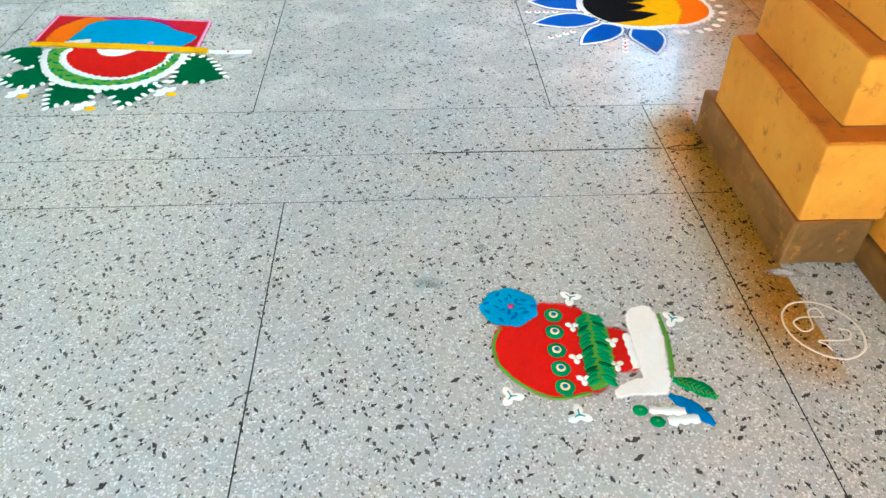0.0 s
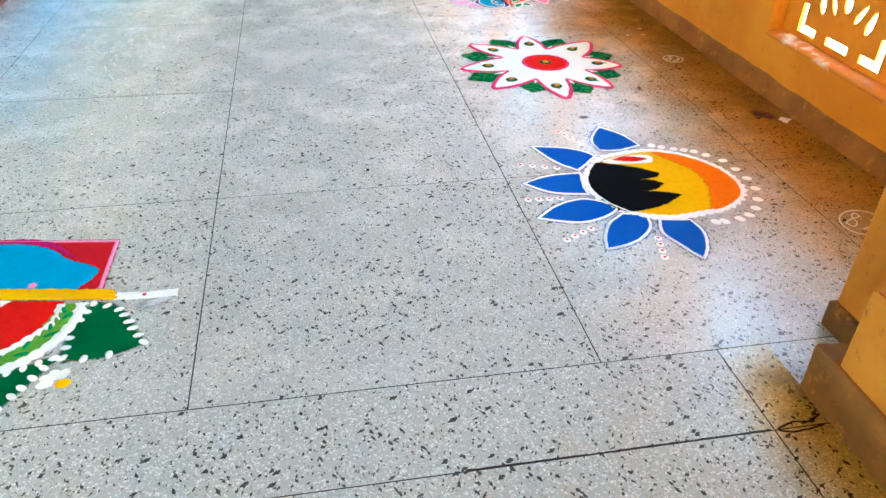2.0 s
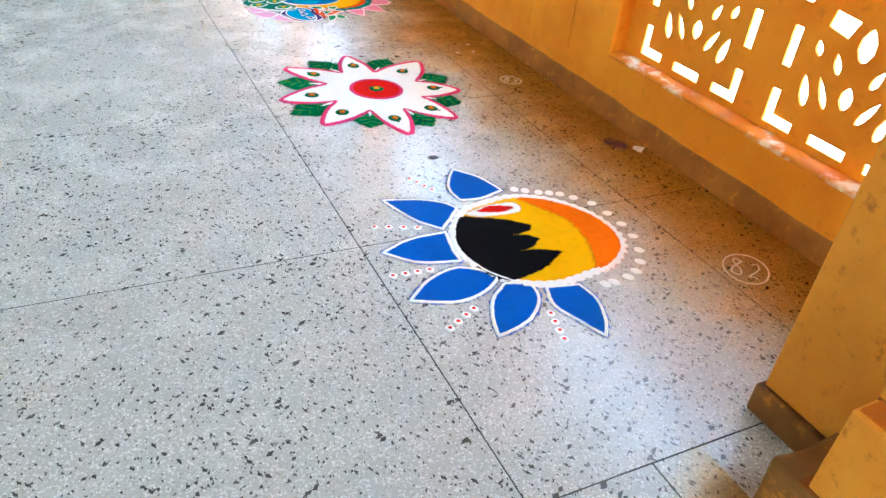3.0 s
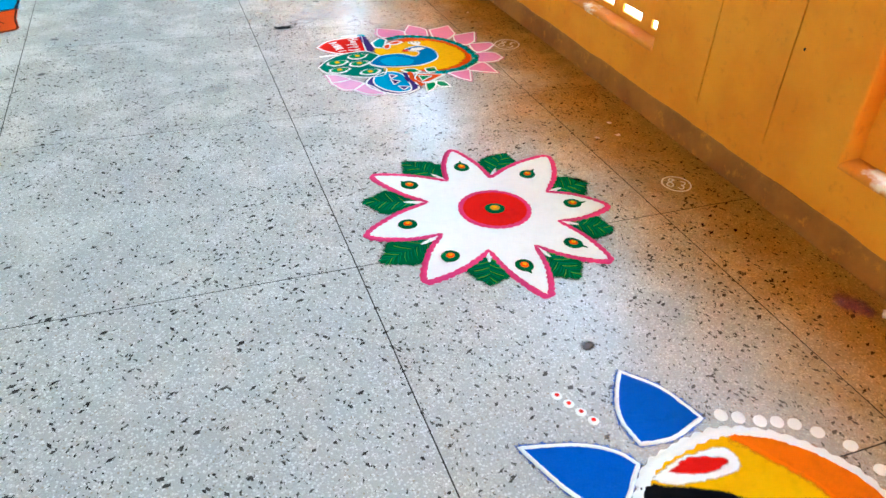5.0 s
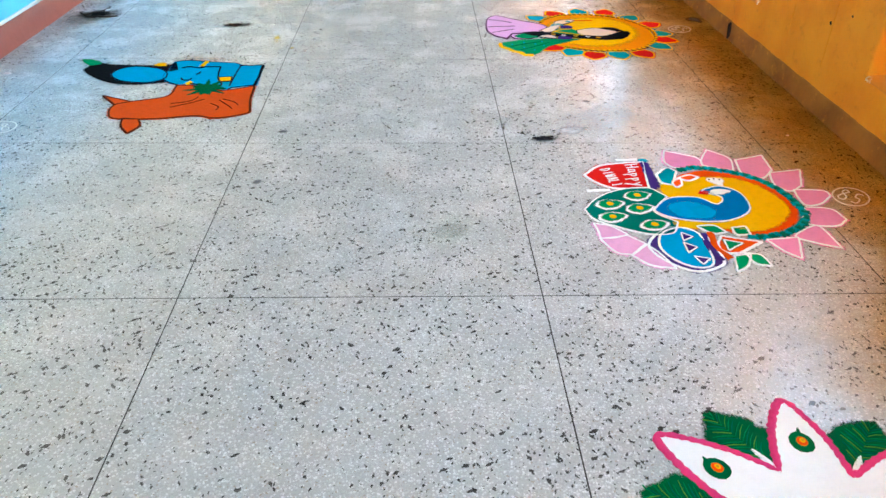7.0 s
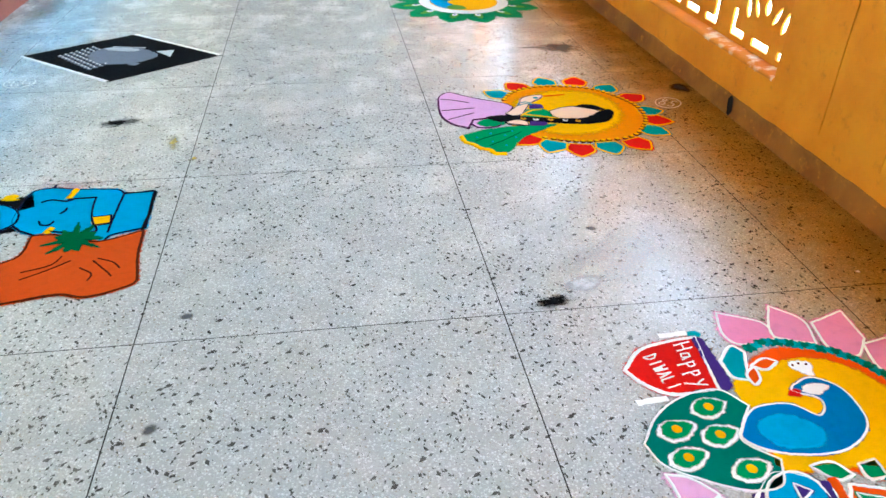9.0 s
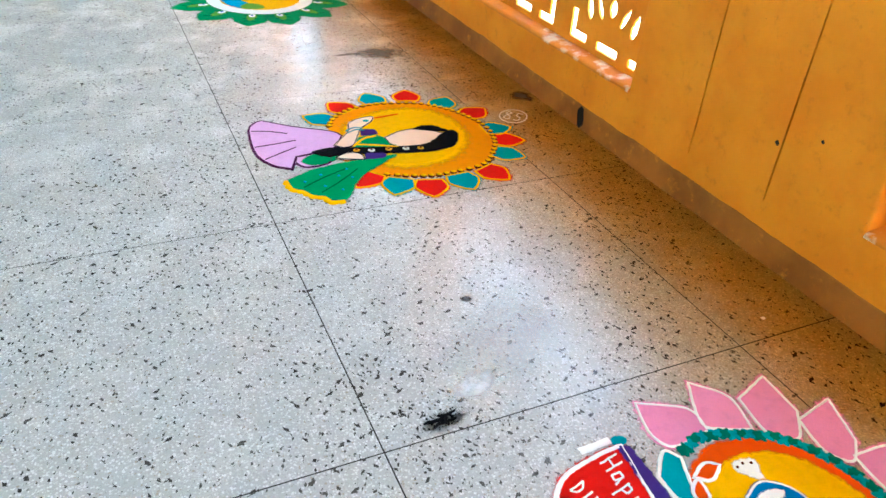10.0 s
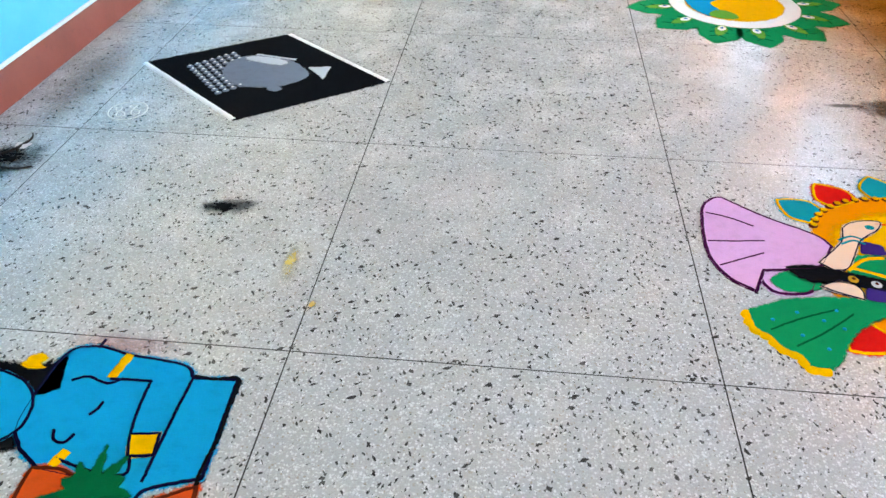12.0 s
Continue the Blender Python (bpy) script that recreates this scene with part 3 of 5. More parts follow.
def pot_drawing():
    r = rangoli(0.45, 1.55, "rangoli of a red water pot with green leaf band")
    field(r, "red_field", "RED", 1, [(-0.179,-0.001), (-0.201,-0.041), (-0.208,-0.091), (-0.198,-0.143), (-0.163,-0.192), (-0.119,-0.231), (-0.065,-0.252), (0.016,-0.238), (0.051,-0.222), (0.043,-0.11), (0.047,0.012), (0.054,0.037), (0.016,0.065), (-0.038,0.078), (-0.069,0.075), (-0.095,0.021), (-0.137,-0.002)])
    field(r, "neck", "RED", 1, [(0.105,-0.024,1), (0.154,-0.038,1), (0.153,-0.168,1), (0.1,-0.173,1)])
    field(r, "leaf_band", "LIME", 2, [(0.056,0.041,1), (0.103,-0.012), (0.1,-0.112), (0.095,-0.187,1), (0.054,-0.227), (0.025,-0.235,1), (0.024,-0.185), (0.027,-0.08), (0.036,-0.009)])
    field(r, "white_rim", "WHITE", 2, [(0.183,0.039), (0.224,0.059), (0.255,0.043), (0.254,-0.059), (0.241,-0.156), (0.227,-0.229), (0.208,-0.26,1), (0.154,-0.258), (0.111,-0.259), (0.084,-0.265), (0.077,-0.249), (0.121,-0.219), (0.168,-0.205,1), (0.17,-0.115), (0.171,-0.035)])
    stroke(r, "bead_line", "WHITE", 2, 0.012, [(0.157,-0.045), (0.16,-0.172)], beads=True)
    stroke(r, "bead_line", "WHITE", 2, 0.012, [(0.153,-0.303), (0.196,-0.309), (0.244,-0.312)], beads=True)
    stroke(r, "bead_line", "WHITE", 2, 0.012, [(0.191,-0.341), (0.229,-0.338), (0.271,-0.336)], beads=True)
    stroke(r, "leaf", "GREEN", 2, 0.022, [(0.242,-0.211), (0.297,-0.237), (0.339,-0.277)], taper=True)
    stroke(r, "leaf", "MBLUE", 2, 0.02, [(0.218,-0.26), (0.267,-0.308), (0.305,-0.359)], taper=True)
    field(r, "blue_flower", "SKY", 2, [(-0.155 + math.cos(a / 14 * math.tau) * (0.075 + 0.006 * (a % 2)), 0.074 + math.sin(a / 14 * math.tau) * (0.070 + 0.006 * (a % 2))) for a in range(14)])
    for a in range(22):
        q = a / 22 * math.tau
        for f in (0.05, 0.028):
            g = f * (0.8 + 0.45 * abs(math.sin(a * 7.3 + f * 90)))
            dot(r, "MBLUE" if (a * 3 + int(f * 100)) % 5 < 2 else "SKY", -0.155 + math.cos(q) * g * 1.15, 0.074 + math.sin(q) * g, 0.013, 3, "floret", 0.45, q + math.sin(a * 5.1))
    dot(r, "ROSE", -0.149, 0.076, 0.011, 4)
    dot(r, "MBLUE", -0.149, 0.076, 0.004, 5)
    for x, y in ((-0.032, 0.036), (-0.039, -0.029), (-0.045, -0.097), (-0.045, -0.162), (-0.045, -0.225)):
        eye_spot(r, x, y, 0.029, (("GREEN", 1.0), ("CREAM", 0.64), ("GREEN", 0.42), ("MBLUE", 0.30)), 2)
    for i in range(17):
        f = i / 16
        for u in (-1, 1):
            x0, y0 = 0.066 - 0.012 * f + u * 0.021 + 0.003 * math.sin(i * 4.1), 0.022 - 0.235 * f
            dot(r, "DGREEN" if (i * 2 + u) % 5 == 0 else "GREEN", x0, y0, 0.023, 4, "leaflet", 0.30, -u * 0.55 + 0.12 * math.sin(i * 2.7))
    stroke(r, "edge_line", "LIME", 1, 0.0045, [(-0.186, -0.005), (-0.208, -0.045), (-0.215, -0.091), (-0.204, -0.147), (-0.167, -0.198), (-0.121, -0.238), (-0.066, -0.259), (0.016, -0.246)])
    stroke(r, "edge_line", "LIME", 1, 0.006, [(0.268, 0.03), (0.268, -0.06), (0.254, -0.156), (0.24, -0.20)])
    for f in range(9):
        q = f / 8
        for u in (-1, 1):
            stroke(r, "vein", "LIME", 3, 0.0018, [(0.252 + 0.08 * q, -0.214 - 0.055 * q), (0.262 + 0.078 * q + u * 0.004, -0.221 - 0.055 * q + u * 0.013 * (1 - abs(q - 0.4)))])
    for x, y in ((0.014, -0.01), (0.003, -0.128), (0.009, -0.202), (0.112, -0.073), (0.107, -0.156)):
        for a in range(3):
            q = a * math.tau / 3 + 0.5
            dot(r, "WHITE", x + 0.011 * math.cos(q), y + 0.011 * math.sin(q), 0.011, 2, "petal", 0.8, q)
    for x, y, t in ((0.03, 0.107, 0.2), (0.305, 0.008, 0.0), (-0.188, -0.247, 2.0), (-0.025, -0.313, 1.6)):
        for a in range(3):
            q = a * math.tau / 3 + t
            dot(r, "WHITE", x + 0.017 * math.cos(q), y + 0.017 * math.sin(q), 0.017, 1, "petal", 0.7, q)
        for a in range(3):
            q = a * math.tau / 3 + t
            stroke(r, "vein", "TEAL", 2, 0.0022, [(x, y), (x + 0.016 * math.cos(q), y + 0.016 * math.sin(q))])
    for x, y in ((0.131, -0.306), (0.166, -0.342)):
        eye_spot(r, x, y, 0.019, (("GREEN", 1.0), ("LIME", 0.35)), 2, 0.85)


def face_drawing():
    r = rangoli(-1.3, 3.2, "rangoli panel in red, sky blue and green with a yellow flute")
    field(r, "red_ground", "CRIMSON", 1, [(-0.416,0.603,1), (0.353,0.501,1), (0.348,0.19,1), (-0.425,0.284,1)], rim=("PINK", 0.007, False))
    field(r, "orange_field", "ORANGE", 2, [(-0.364,0.281,1), (-0.366,0.409), (-0.308,0.515), (-0.24,0.56), (-0.135,0.535,1), (-0.22,0.497), (-0.244,0.404), (-0.28,0.278,1)], dust=0.02)
    field(r, "magenta_field", "MAGENTA", 2, [(-0.188,0.572,1), (0.085,0.54), (0.227,0.411,1), (0.11,0.497), (-0.011,0.537), (-0.135,0.535)])
    field(r, "blue_field", "SKY", 2, [(-0.28,0.278,1), (-0.248,0.418), (-0.22,0.497), (-0.147,0.529), (-0.009,0.53), (0.114,0.484), (0.203,0.399), (0.313,0.329), (0.311,0.278), (0.262,0.206,1), (-0.062,0.25)])
    field(r, "yellow_bar", "YELLOW", 3, [(-0.438,0.284,1), (-0.01,0.248), (0.396,0.188,1), (0.411,0.139,1), (0.005,0.198), (-0.426,0.253,1)])
    stroke(r, "white_end", "WHITE", 2, 0.018, [(0.407,0.157), (0.507,0.147), (0.61,0.149)])
    field(r, "white_patch", "WHITE", 3, [(-0.101,0.191,1), (0.075,0.177,1), (0.035,0.137), (-0.011,0.122), (-0.068,0.142)])
    field(r, "white_strip", "WHITE", 3, [(-0.277,0.284,1), (-0.171,0.305,1), (-0.157,0.26,1), (-0.27,0.265,1)])
    field(r, "red_half", "RED", 1, [(-0.227,0.214,1), (0.237,0.147,1), (0.233,0.06), (0.18,-0.022), (0.11,-0.079), (0.041,-0.092), (-0.051,-0.066), (-0.147,0.003), (-0.21,0.078), (-0.232,0.155)])
    stroke(r, "leaf_garland", "LIME", 1, 0.048, [(-0.3,0.211), (-0.279,0.11), (-0.223,-0.005), (-0.126,-0.095), (-0.03,-0.13), (0.066,-0.135), (0.154,-0.107), (0.22,-0.035), (0.26,0.053), (0.274,0.133)])
    stroke(r, "bead_line", "WHITE", 2, 0.018, [(-0.332,0.206), (-0.306,0.082), (-0.241,-0.042), (-0.149,-0.13), (-0.041,-0.171), (0.079,-0.176), (0.177,-0.144), (0.253,-0.069), (0.301,0.04), (0.305,0.132)], beads=True)
    stroke(r, "bead_line", "WHITE", 2, 0.016, [(-0.225,0.208), (-0.242,0.155), (-0.218,0.073), (-0.149,-0.014), (-0.047,-0.077), (0.045,-0.102), (0.118,-0.09), (0.186,-0.028), (0.241,0.048), (0.243,0.135)], beads=True)
    field(r, "leaf", "DGREEN", 1, [(-0.375,0.22,1), (-0.467,0.224), (-0.522,0.161,1), (-0.425,0.087), (-0.34,0.028), (-0.306,0.054)])
    field(r, "leaf", "DGREEN", 1, [(-0.29,0.026,1), (-0.358,0.012), (-0.43,-0.092,1), (-0.367,-0.147), (-0.268,-0.161), (-0.207,-0.102,1)])
    field(r, "leaf", "DGREEN", 1, [(-0.194,-0.139,1), (-0.18,-0.24), (-0.146,-0.351,1), (-0.076,-0.307), (-0.011,-0.295), (0.02,-0.214,1), (-0.053,-0.17)])
    field(r, "leaf", "DGREEN", 1, [(0.015,-0.199,1), (0.095,-0.266), (0.155,-0.355,1), (0.203,-0.281), (0.282,-0.133,1), (0.163,-0.18)])
    field(r, "leaf", "DGREEN", 1, [(0.306,-0.134,1), (0.31,0.0), (0.345,0.124,1), (0.431,0.08), (0.489,-0.024), (0.533,-0.097,1), (0.44,-0.14), (0.369,-0.148)])
    rng = random.Random(5)
    edges = (
        [(-0.375,0.22,1), (-0.467,0.224), (-0.522,0.161,1), (-0.425,0.087), (-0.34,0.028), (-0.306,0.054)],
        [(-0.29,0.026,1), (-0.358,0.012), (-0.43,-0.092,1), (-0.367,-0.147), (-0.268,-0.161), (-0.207,-0.102,1)],
        [(-0.194,-0.139,1), (-0.18,-0.24), (-0.146,-0.351,1), (-0.076,-0.307), (-0.011,-0.295), (0.02,-0.214,1), (-0.053,-0.17)],
        [(0.015,-0.199,1), (0.095,-0.266), (0.155,-0.355,1), (0.203,-0.281), (0.282,-0.133,1), (0.163,-0.18)],
        [(0.306,-0.134,1), (0.31,0.0), (0.345,0.124,1), (0.431,0.08), (0.489,-0.024), (0.533,-0.097,1), (0.44,-0.14), (0.369,-0.148)],
    )
    for pts in edges:
        line = curve(pts, True, 0.036)
        for i in range(len(line)):
            p = line[i]
            if p.y < 0.15 and rng.random() < 0.9:
                d = line[(i + 1) % len(line)] - line[i - 1]
                dot(r, "WHITE", p.x, p.y, 0.018, 2, "drop", 0.62, math.atan2(d.y, d.x) + 1.4)
    for x, y in ((-0.279, -0.24), (0.032, -0.358), (0.333, -0.247)):
        for a in range(4):
            q = 1.2 + a * 0.75
            dot(r, "WHITE", x - 0.02 + 0.032 * math.cos(q), y + 0.012 + 0.03 * math.sin(q), 0.024, 1, "petal", 0.7, q)
        dot(r, "YELLOW", x, y, 0.022, 2, squash=0.8)
    dot(r, "RED", 0.502, 0.147, 0.009, 3)
    dot(r, "PINK", 0.124, 0.255, 0.018, 3)
    path = curve([(-0.3,0.211), (-0.279,0.11), (-0.223,-0.005), (-0.126,-0.095), (-0.03,-0.13), (0.066,-0.135), (0.154,-0.107), (0.22,-0.035), (0.26,0.053), (0.274,0.133)], False, 0.026)
    for i, p in enumerate(path[1:-1], 1):
        d = path[i + 1] - path[i - 1]
        for u in (-1, 1):
            q = math.atan2(d.y, d.x) + u * 0.55
            dot(r, "GREEN" if (i + u) % 3 == 0 else "LIME", p.x - u * 0.014 * math.sin(q), p.y + u * 0.014 * math.cos(q), 0.026, 2, "leaflet", 0.36, q)


def sun_drawing():
    r = rangoli(1.2, 3.85, "rangoli of a yellow and black disc with blue petals")
    field(r, "yellow_disc", "YELLOW", 1, [(-0.231,0.086), (-0.122,0.231), (0.006,0.276), (0.151,0.286), (0.287,0.219), (0.385,0.088), (0.409,-0.058), (0.369,-0.171), (0.256,-0.255), (0.137,-0.28), (0.004,-0.294), (-0.103,-0.266), (-0.174,-0.214), (-0.229,-0.126), (-0.251,-0.019)], rim=("WHITE", 0.017, True))
    field(r, "black_field", "BLACK", 2, [(-0.171,0.191,1), (-0.136,0.2), (0.017,0.128), (0.1,0.067,1), (0.065,0.036), (-0.019,0.028,1), (0.048,0.003), (0.079,-0.029,1), (0.026,-0.063), (-0.038,-0.078,1), (0.036,-0.095), (0.115,-0.13,1), (-0.007,-0.198), (-0.16,-0.236,1), (-0.204,-0.201), (-0.243,-0.103), (-0.239,0.043)])
    field(r, "crescent", "ORANGE", 2, [(0.159,0.274,1), (0.282,0.209), (0.38,0.079), (0.403,-0.057), (0.364,-0.17), (0.265,-0.248), (0.187,-0.274,1), (0.236,-0.189), (0.277,-0.067), (0.281,0.057), (0.228,0.162)], dust=0.03)
    field(r, "white_shape", "WHITE", 2, [(-0.118,0.211,1), (-0.024,0.241), (0.101,0.242), (0.125,0.208), (0.094,0.173), (-0.051,0.181)])
    field(r, "red_shape", "RED", 3, [(-0.062,0.217,1), (0.014,0.235), (0.095,0.203), (0.022,0.194)])
    field(r, "petal", "BLUE", 1, [(0.004,0.569,1), (0.083,0.473), (0.124,0.347,1), (0.009,0.312), (-0.084,0.32,1), (-0.089,0.404), (-0.059,0.481)], rim=("WHITE", 0.0062, False))
    field(r, "petal", "BLUE", 1, [(-0.391,0.406,1), (-0.252,0.371), (-0.164,0.322), (-0.126,0.266,1), (-0.25,0.143,1), (-0.327,0.239)], rim=("WHITE", 0.0062, False))
    field(r, "petal", "BLUE", 1, [(-0.526,0.062,1), (-0.398,0.113), (-0.247,0.12,1), (-0.274,0.006), (-0.276,-0.069,1), (-0.427,-0.03)], rim=("WHITE", 0.0062, False))
    field(r, "petal", "BLUE", 1, [(-0.543,-0.222,1), (-0.433,-0.136), (-0.315,-0.102), (-0.226,-0.146,1), (-0.202,-0.198), (-0.274,-0.252), (-0.366,-0.278), (-0.448,-0.262)], rim=("WHITE", 0.0062, False))
    field(r, "petal", "BLUE", 1, [(-0.192,-0.238,1), (-0.114,-0.264), (-0.116,-0.338), (-0.179,-0.414), (-0.256,-0.455), (-0.347,-0.475,1), (-0.326,-0.401), (-0.276,-0.306)], rim=("WHITE", 0.0062, False))
    field(r, "petal", "BLUE", 1, [(-0.063,-0.304,1), (0.061,-0.324,1), (0.071,-0.411), (0.039,-0.509), (-0.015,-0.59,1), (-0.058,-0.489), (-0.089,-0.397)], rim=("WHITE", 0.0062, False))
    for x, y in ((0.183, 0.339), (0.224, 0.317), (0.273, 0.288), (0.316, 0.271), (0.357, 0.25), (0.397, 0.207), (0.448, 0.143), (0.464, 0.056),
                 (0.471, -0.031), (0.46, -0.121), (0.42, -0.21), (0.373, -0.276), (0.318, -0.322), (0.265, -0.344), (0.194, -0.353), (0.156, -0.353)):
        dot(r, "WHITE", x, y, 0.022, 1, squash=0.8, turn=math.atan2(y, x))
    for (x0, y0), (x1, y1) in (((-0.492, 0.232), (-0.337, 0.18)), ((-0.543, -0.077), (-0.407, -0.082)), ((-0.478, -0.39), (-0.359, -0.326)),
                               ((-0.126, -0.431), (-0.155, -0.557)), ((-0.214, 0.541), (-0.161, 0.43))):
        for i in range(4):
            x, y = x0 + (x1 - x0) * i / 3, y0 + (y1 - y0) * i / 3
            dot(r, "WHITE", x, y, 0.015, 1)
            dot(r, "RED", x, y, 0.0085, 2)


def star_drawing():
    r = rangoli(1.2, 5.33, "rangoli of a white eight-petalled flower with green leaves")
    tips = ((0.014, 0.501), (0.396, 0.342), (0.442, -0.093), (0.264, -0.417), (-0.038, -0.534), (-0.391, -0.347), (-0.508, -0.03), (-0.374, 0.379))
    notches = ((0.085, 0.236), (0.263, 0.069), (0.207, -0.143), (0.049, -0.267), (-0.125, -0.245), (-0.252, -0.102), (-0.229, 0.124), (-0.096, 0.258))
    leaves = ((0.228, 0.415), (0.45, 0.1), (0.375, -0.249), (0.105, -0.477), (-0.194, -0.42), (-0.502, -0.204), (-0.461, 0.199), (-0.216, 0.457))
    for n, t in zip(notches, leaves):
        ob = leaf(r, "leaf", "DGREEN", 1, Vector(n) * 0.9, t, 0.185, None, 0.16)
        b, d = Vector(n), Vector(t) - Vector(n)
        s = Vector((-d.y, d.x)).normalized()
        stroke(r, "leaf_stem", "WHITE", 2, 0.011, [tuple(b * 0.95), tuple(b + d * 0.36)], taper=True)
        for i in range(15):
            for u in (-1, 1):
                m = b + d * (0.18 + 0.05 * i)
                tip = m + d * 0.13 + s * u * (0.062 * (1 - abs(i - 6) / 11) + 0.006 * math.sin(i * 3.7 + t[0] * 40))
                smooth(part("vein", ribbon([m, m.lerp(tip, 0.5) + d * 0.012, tip], False, 0.0014, LIFT * 2 + 0.0010, taper=True), POWDER["TEALG" if (i + u) % 4 == 0 else "LIME" if i % 2 else "GREEN"], ob))
    outline = []
    for i, t in enumerate(tips):
        a, b, t = Vector(notches[i - 1]), Vector(notches[i]), Vector(t)
        mid = (a + b) / 2
        wide = (a - b) * 0.5
        outline += [(*a, 1), tuple(a.lerp(t, 0.45) + wide * 0.24), tuple(a.lerp(t, 0.85) + wide * 0.20), tuple(t), tuple(b.lerp(t, 0.85) - wide * 0.20), tuple(b.lerp(t, 0.45) - wide * 0.24)]
    field(r, "white_flower", "WHITE", 2, outline, rim=("ROSE", 0.0115, True))
    field(r, "red_disc", "RED", 3, [(0.006 + 0.132 * math.cos(a / 16 * math.tau), 0.006 + 0.128 * math.sin(a / 16 * math.tau)) for a in range(16)], rim=("ROSE", 0.011, True))
    for x, y in ((0.002, 0.349), (0.245, 0.219), (0.317, -0.041), (0.188, -0.288), (-0.041, -0.361), (-0.267, -0.237), (-0.347, -0.003), (-0.253, 0.267)):
        stroke(r, "tail", "DGREEN", 3, 0.008, [(x, y), (x * 1.14 + 0.01, y * 1.14)], taper=True)
        eye_spot(r, x, y, 0.043, (("DGREEN", 1.0), ("GOLD", 0.62), ("DORANGE", 0.5), ("YELLOW", 0.34), ("GOLD", 0.2)), 3, 0.86, math.atan2(y, x))
    eye_spot(r, 0.006, 0.006, 0.050, (("DGREEN", 1.0), ("LIME", 0.7), ("GOLD", 0.56), ("YELLOW", 0.3)), 4, 0.9)


LETTERS = {"H": ((0, 0, 0, 1), (0.6, 0, 0.6, 1), (0, 0.5, 0.6, 0.5)), "A": ((0, 0, 0.3, 1), (0.3, 1, 0.6, 0), (0.12, 0.4, 0.48, 0.4)),
           "D": ((0, 0, 0, 1), (0, 1, 0.5, 0.7), (0.5, 0.7, 0.5, 0.3), (0.5, 0.3, 0, 0)), "I": ((0.3, 0, 0.3, 1),),
           "a": ((0.55, 0.6, 0.15, 0.6), (0.15, 0.6, 0.05, 0.15), (0.05, 0.15, 0.4, 0.1), (0.4, 0.1, 0.55, 0.6), (0.52, 0.45, 0.65, 0.02)),
           "p": ((0.1, 0.62, 0.12, -0.42), (0.1, 0.55, 0.45, 0.6), (0.45, 0.6, 0.52, 0.25), (0.52, 0.25, 0.12, 0.12)), "y": ((0.05, 0.6, 0.3, 0.12), (0.65, 0.66, 0.0, -0.55)),
           "W": ((0, 1, 0.15, 0), (0.15, 0, 0.3, 0.7), (0.3, 0.7, 0.45, 0), (0.45, 0, 0.6, 1)), "L": ((0, 1, 0, 0), (0, 0, 0.5, 0))}


def lettering(r, word, start, along, up, layer):
    """Hand-laid powder letters: along and up are the vectors of a letter's step and height."""
    p, a, u = Vector(start), Vector(along), Vector(up)
    for i, c in enumerate(word):
        for x0, y0, x1, y1 in LETTERS[c]:
            q = p + a * i
            stroke(r, "letter_stroke", "WHITE", layer, 0.0030, [tuple(q + a * x0 * 1.1 + u * y0), tuple(q + a * x1 * 1.1 + u * y1)])


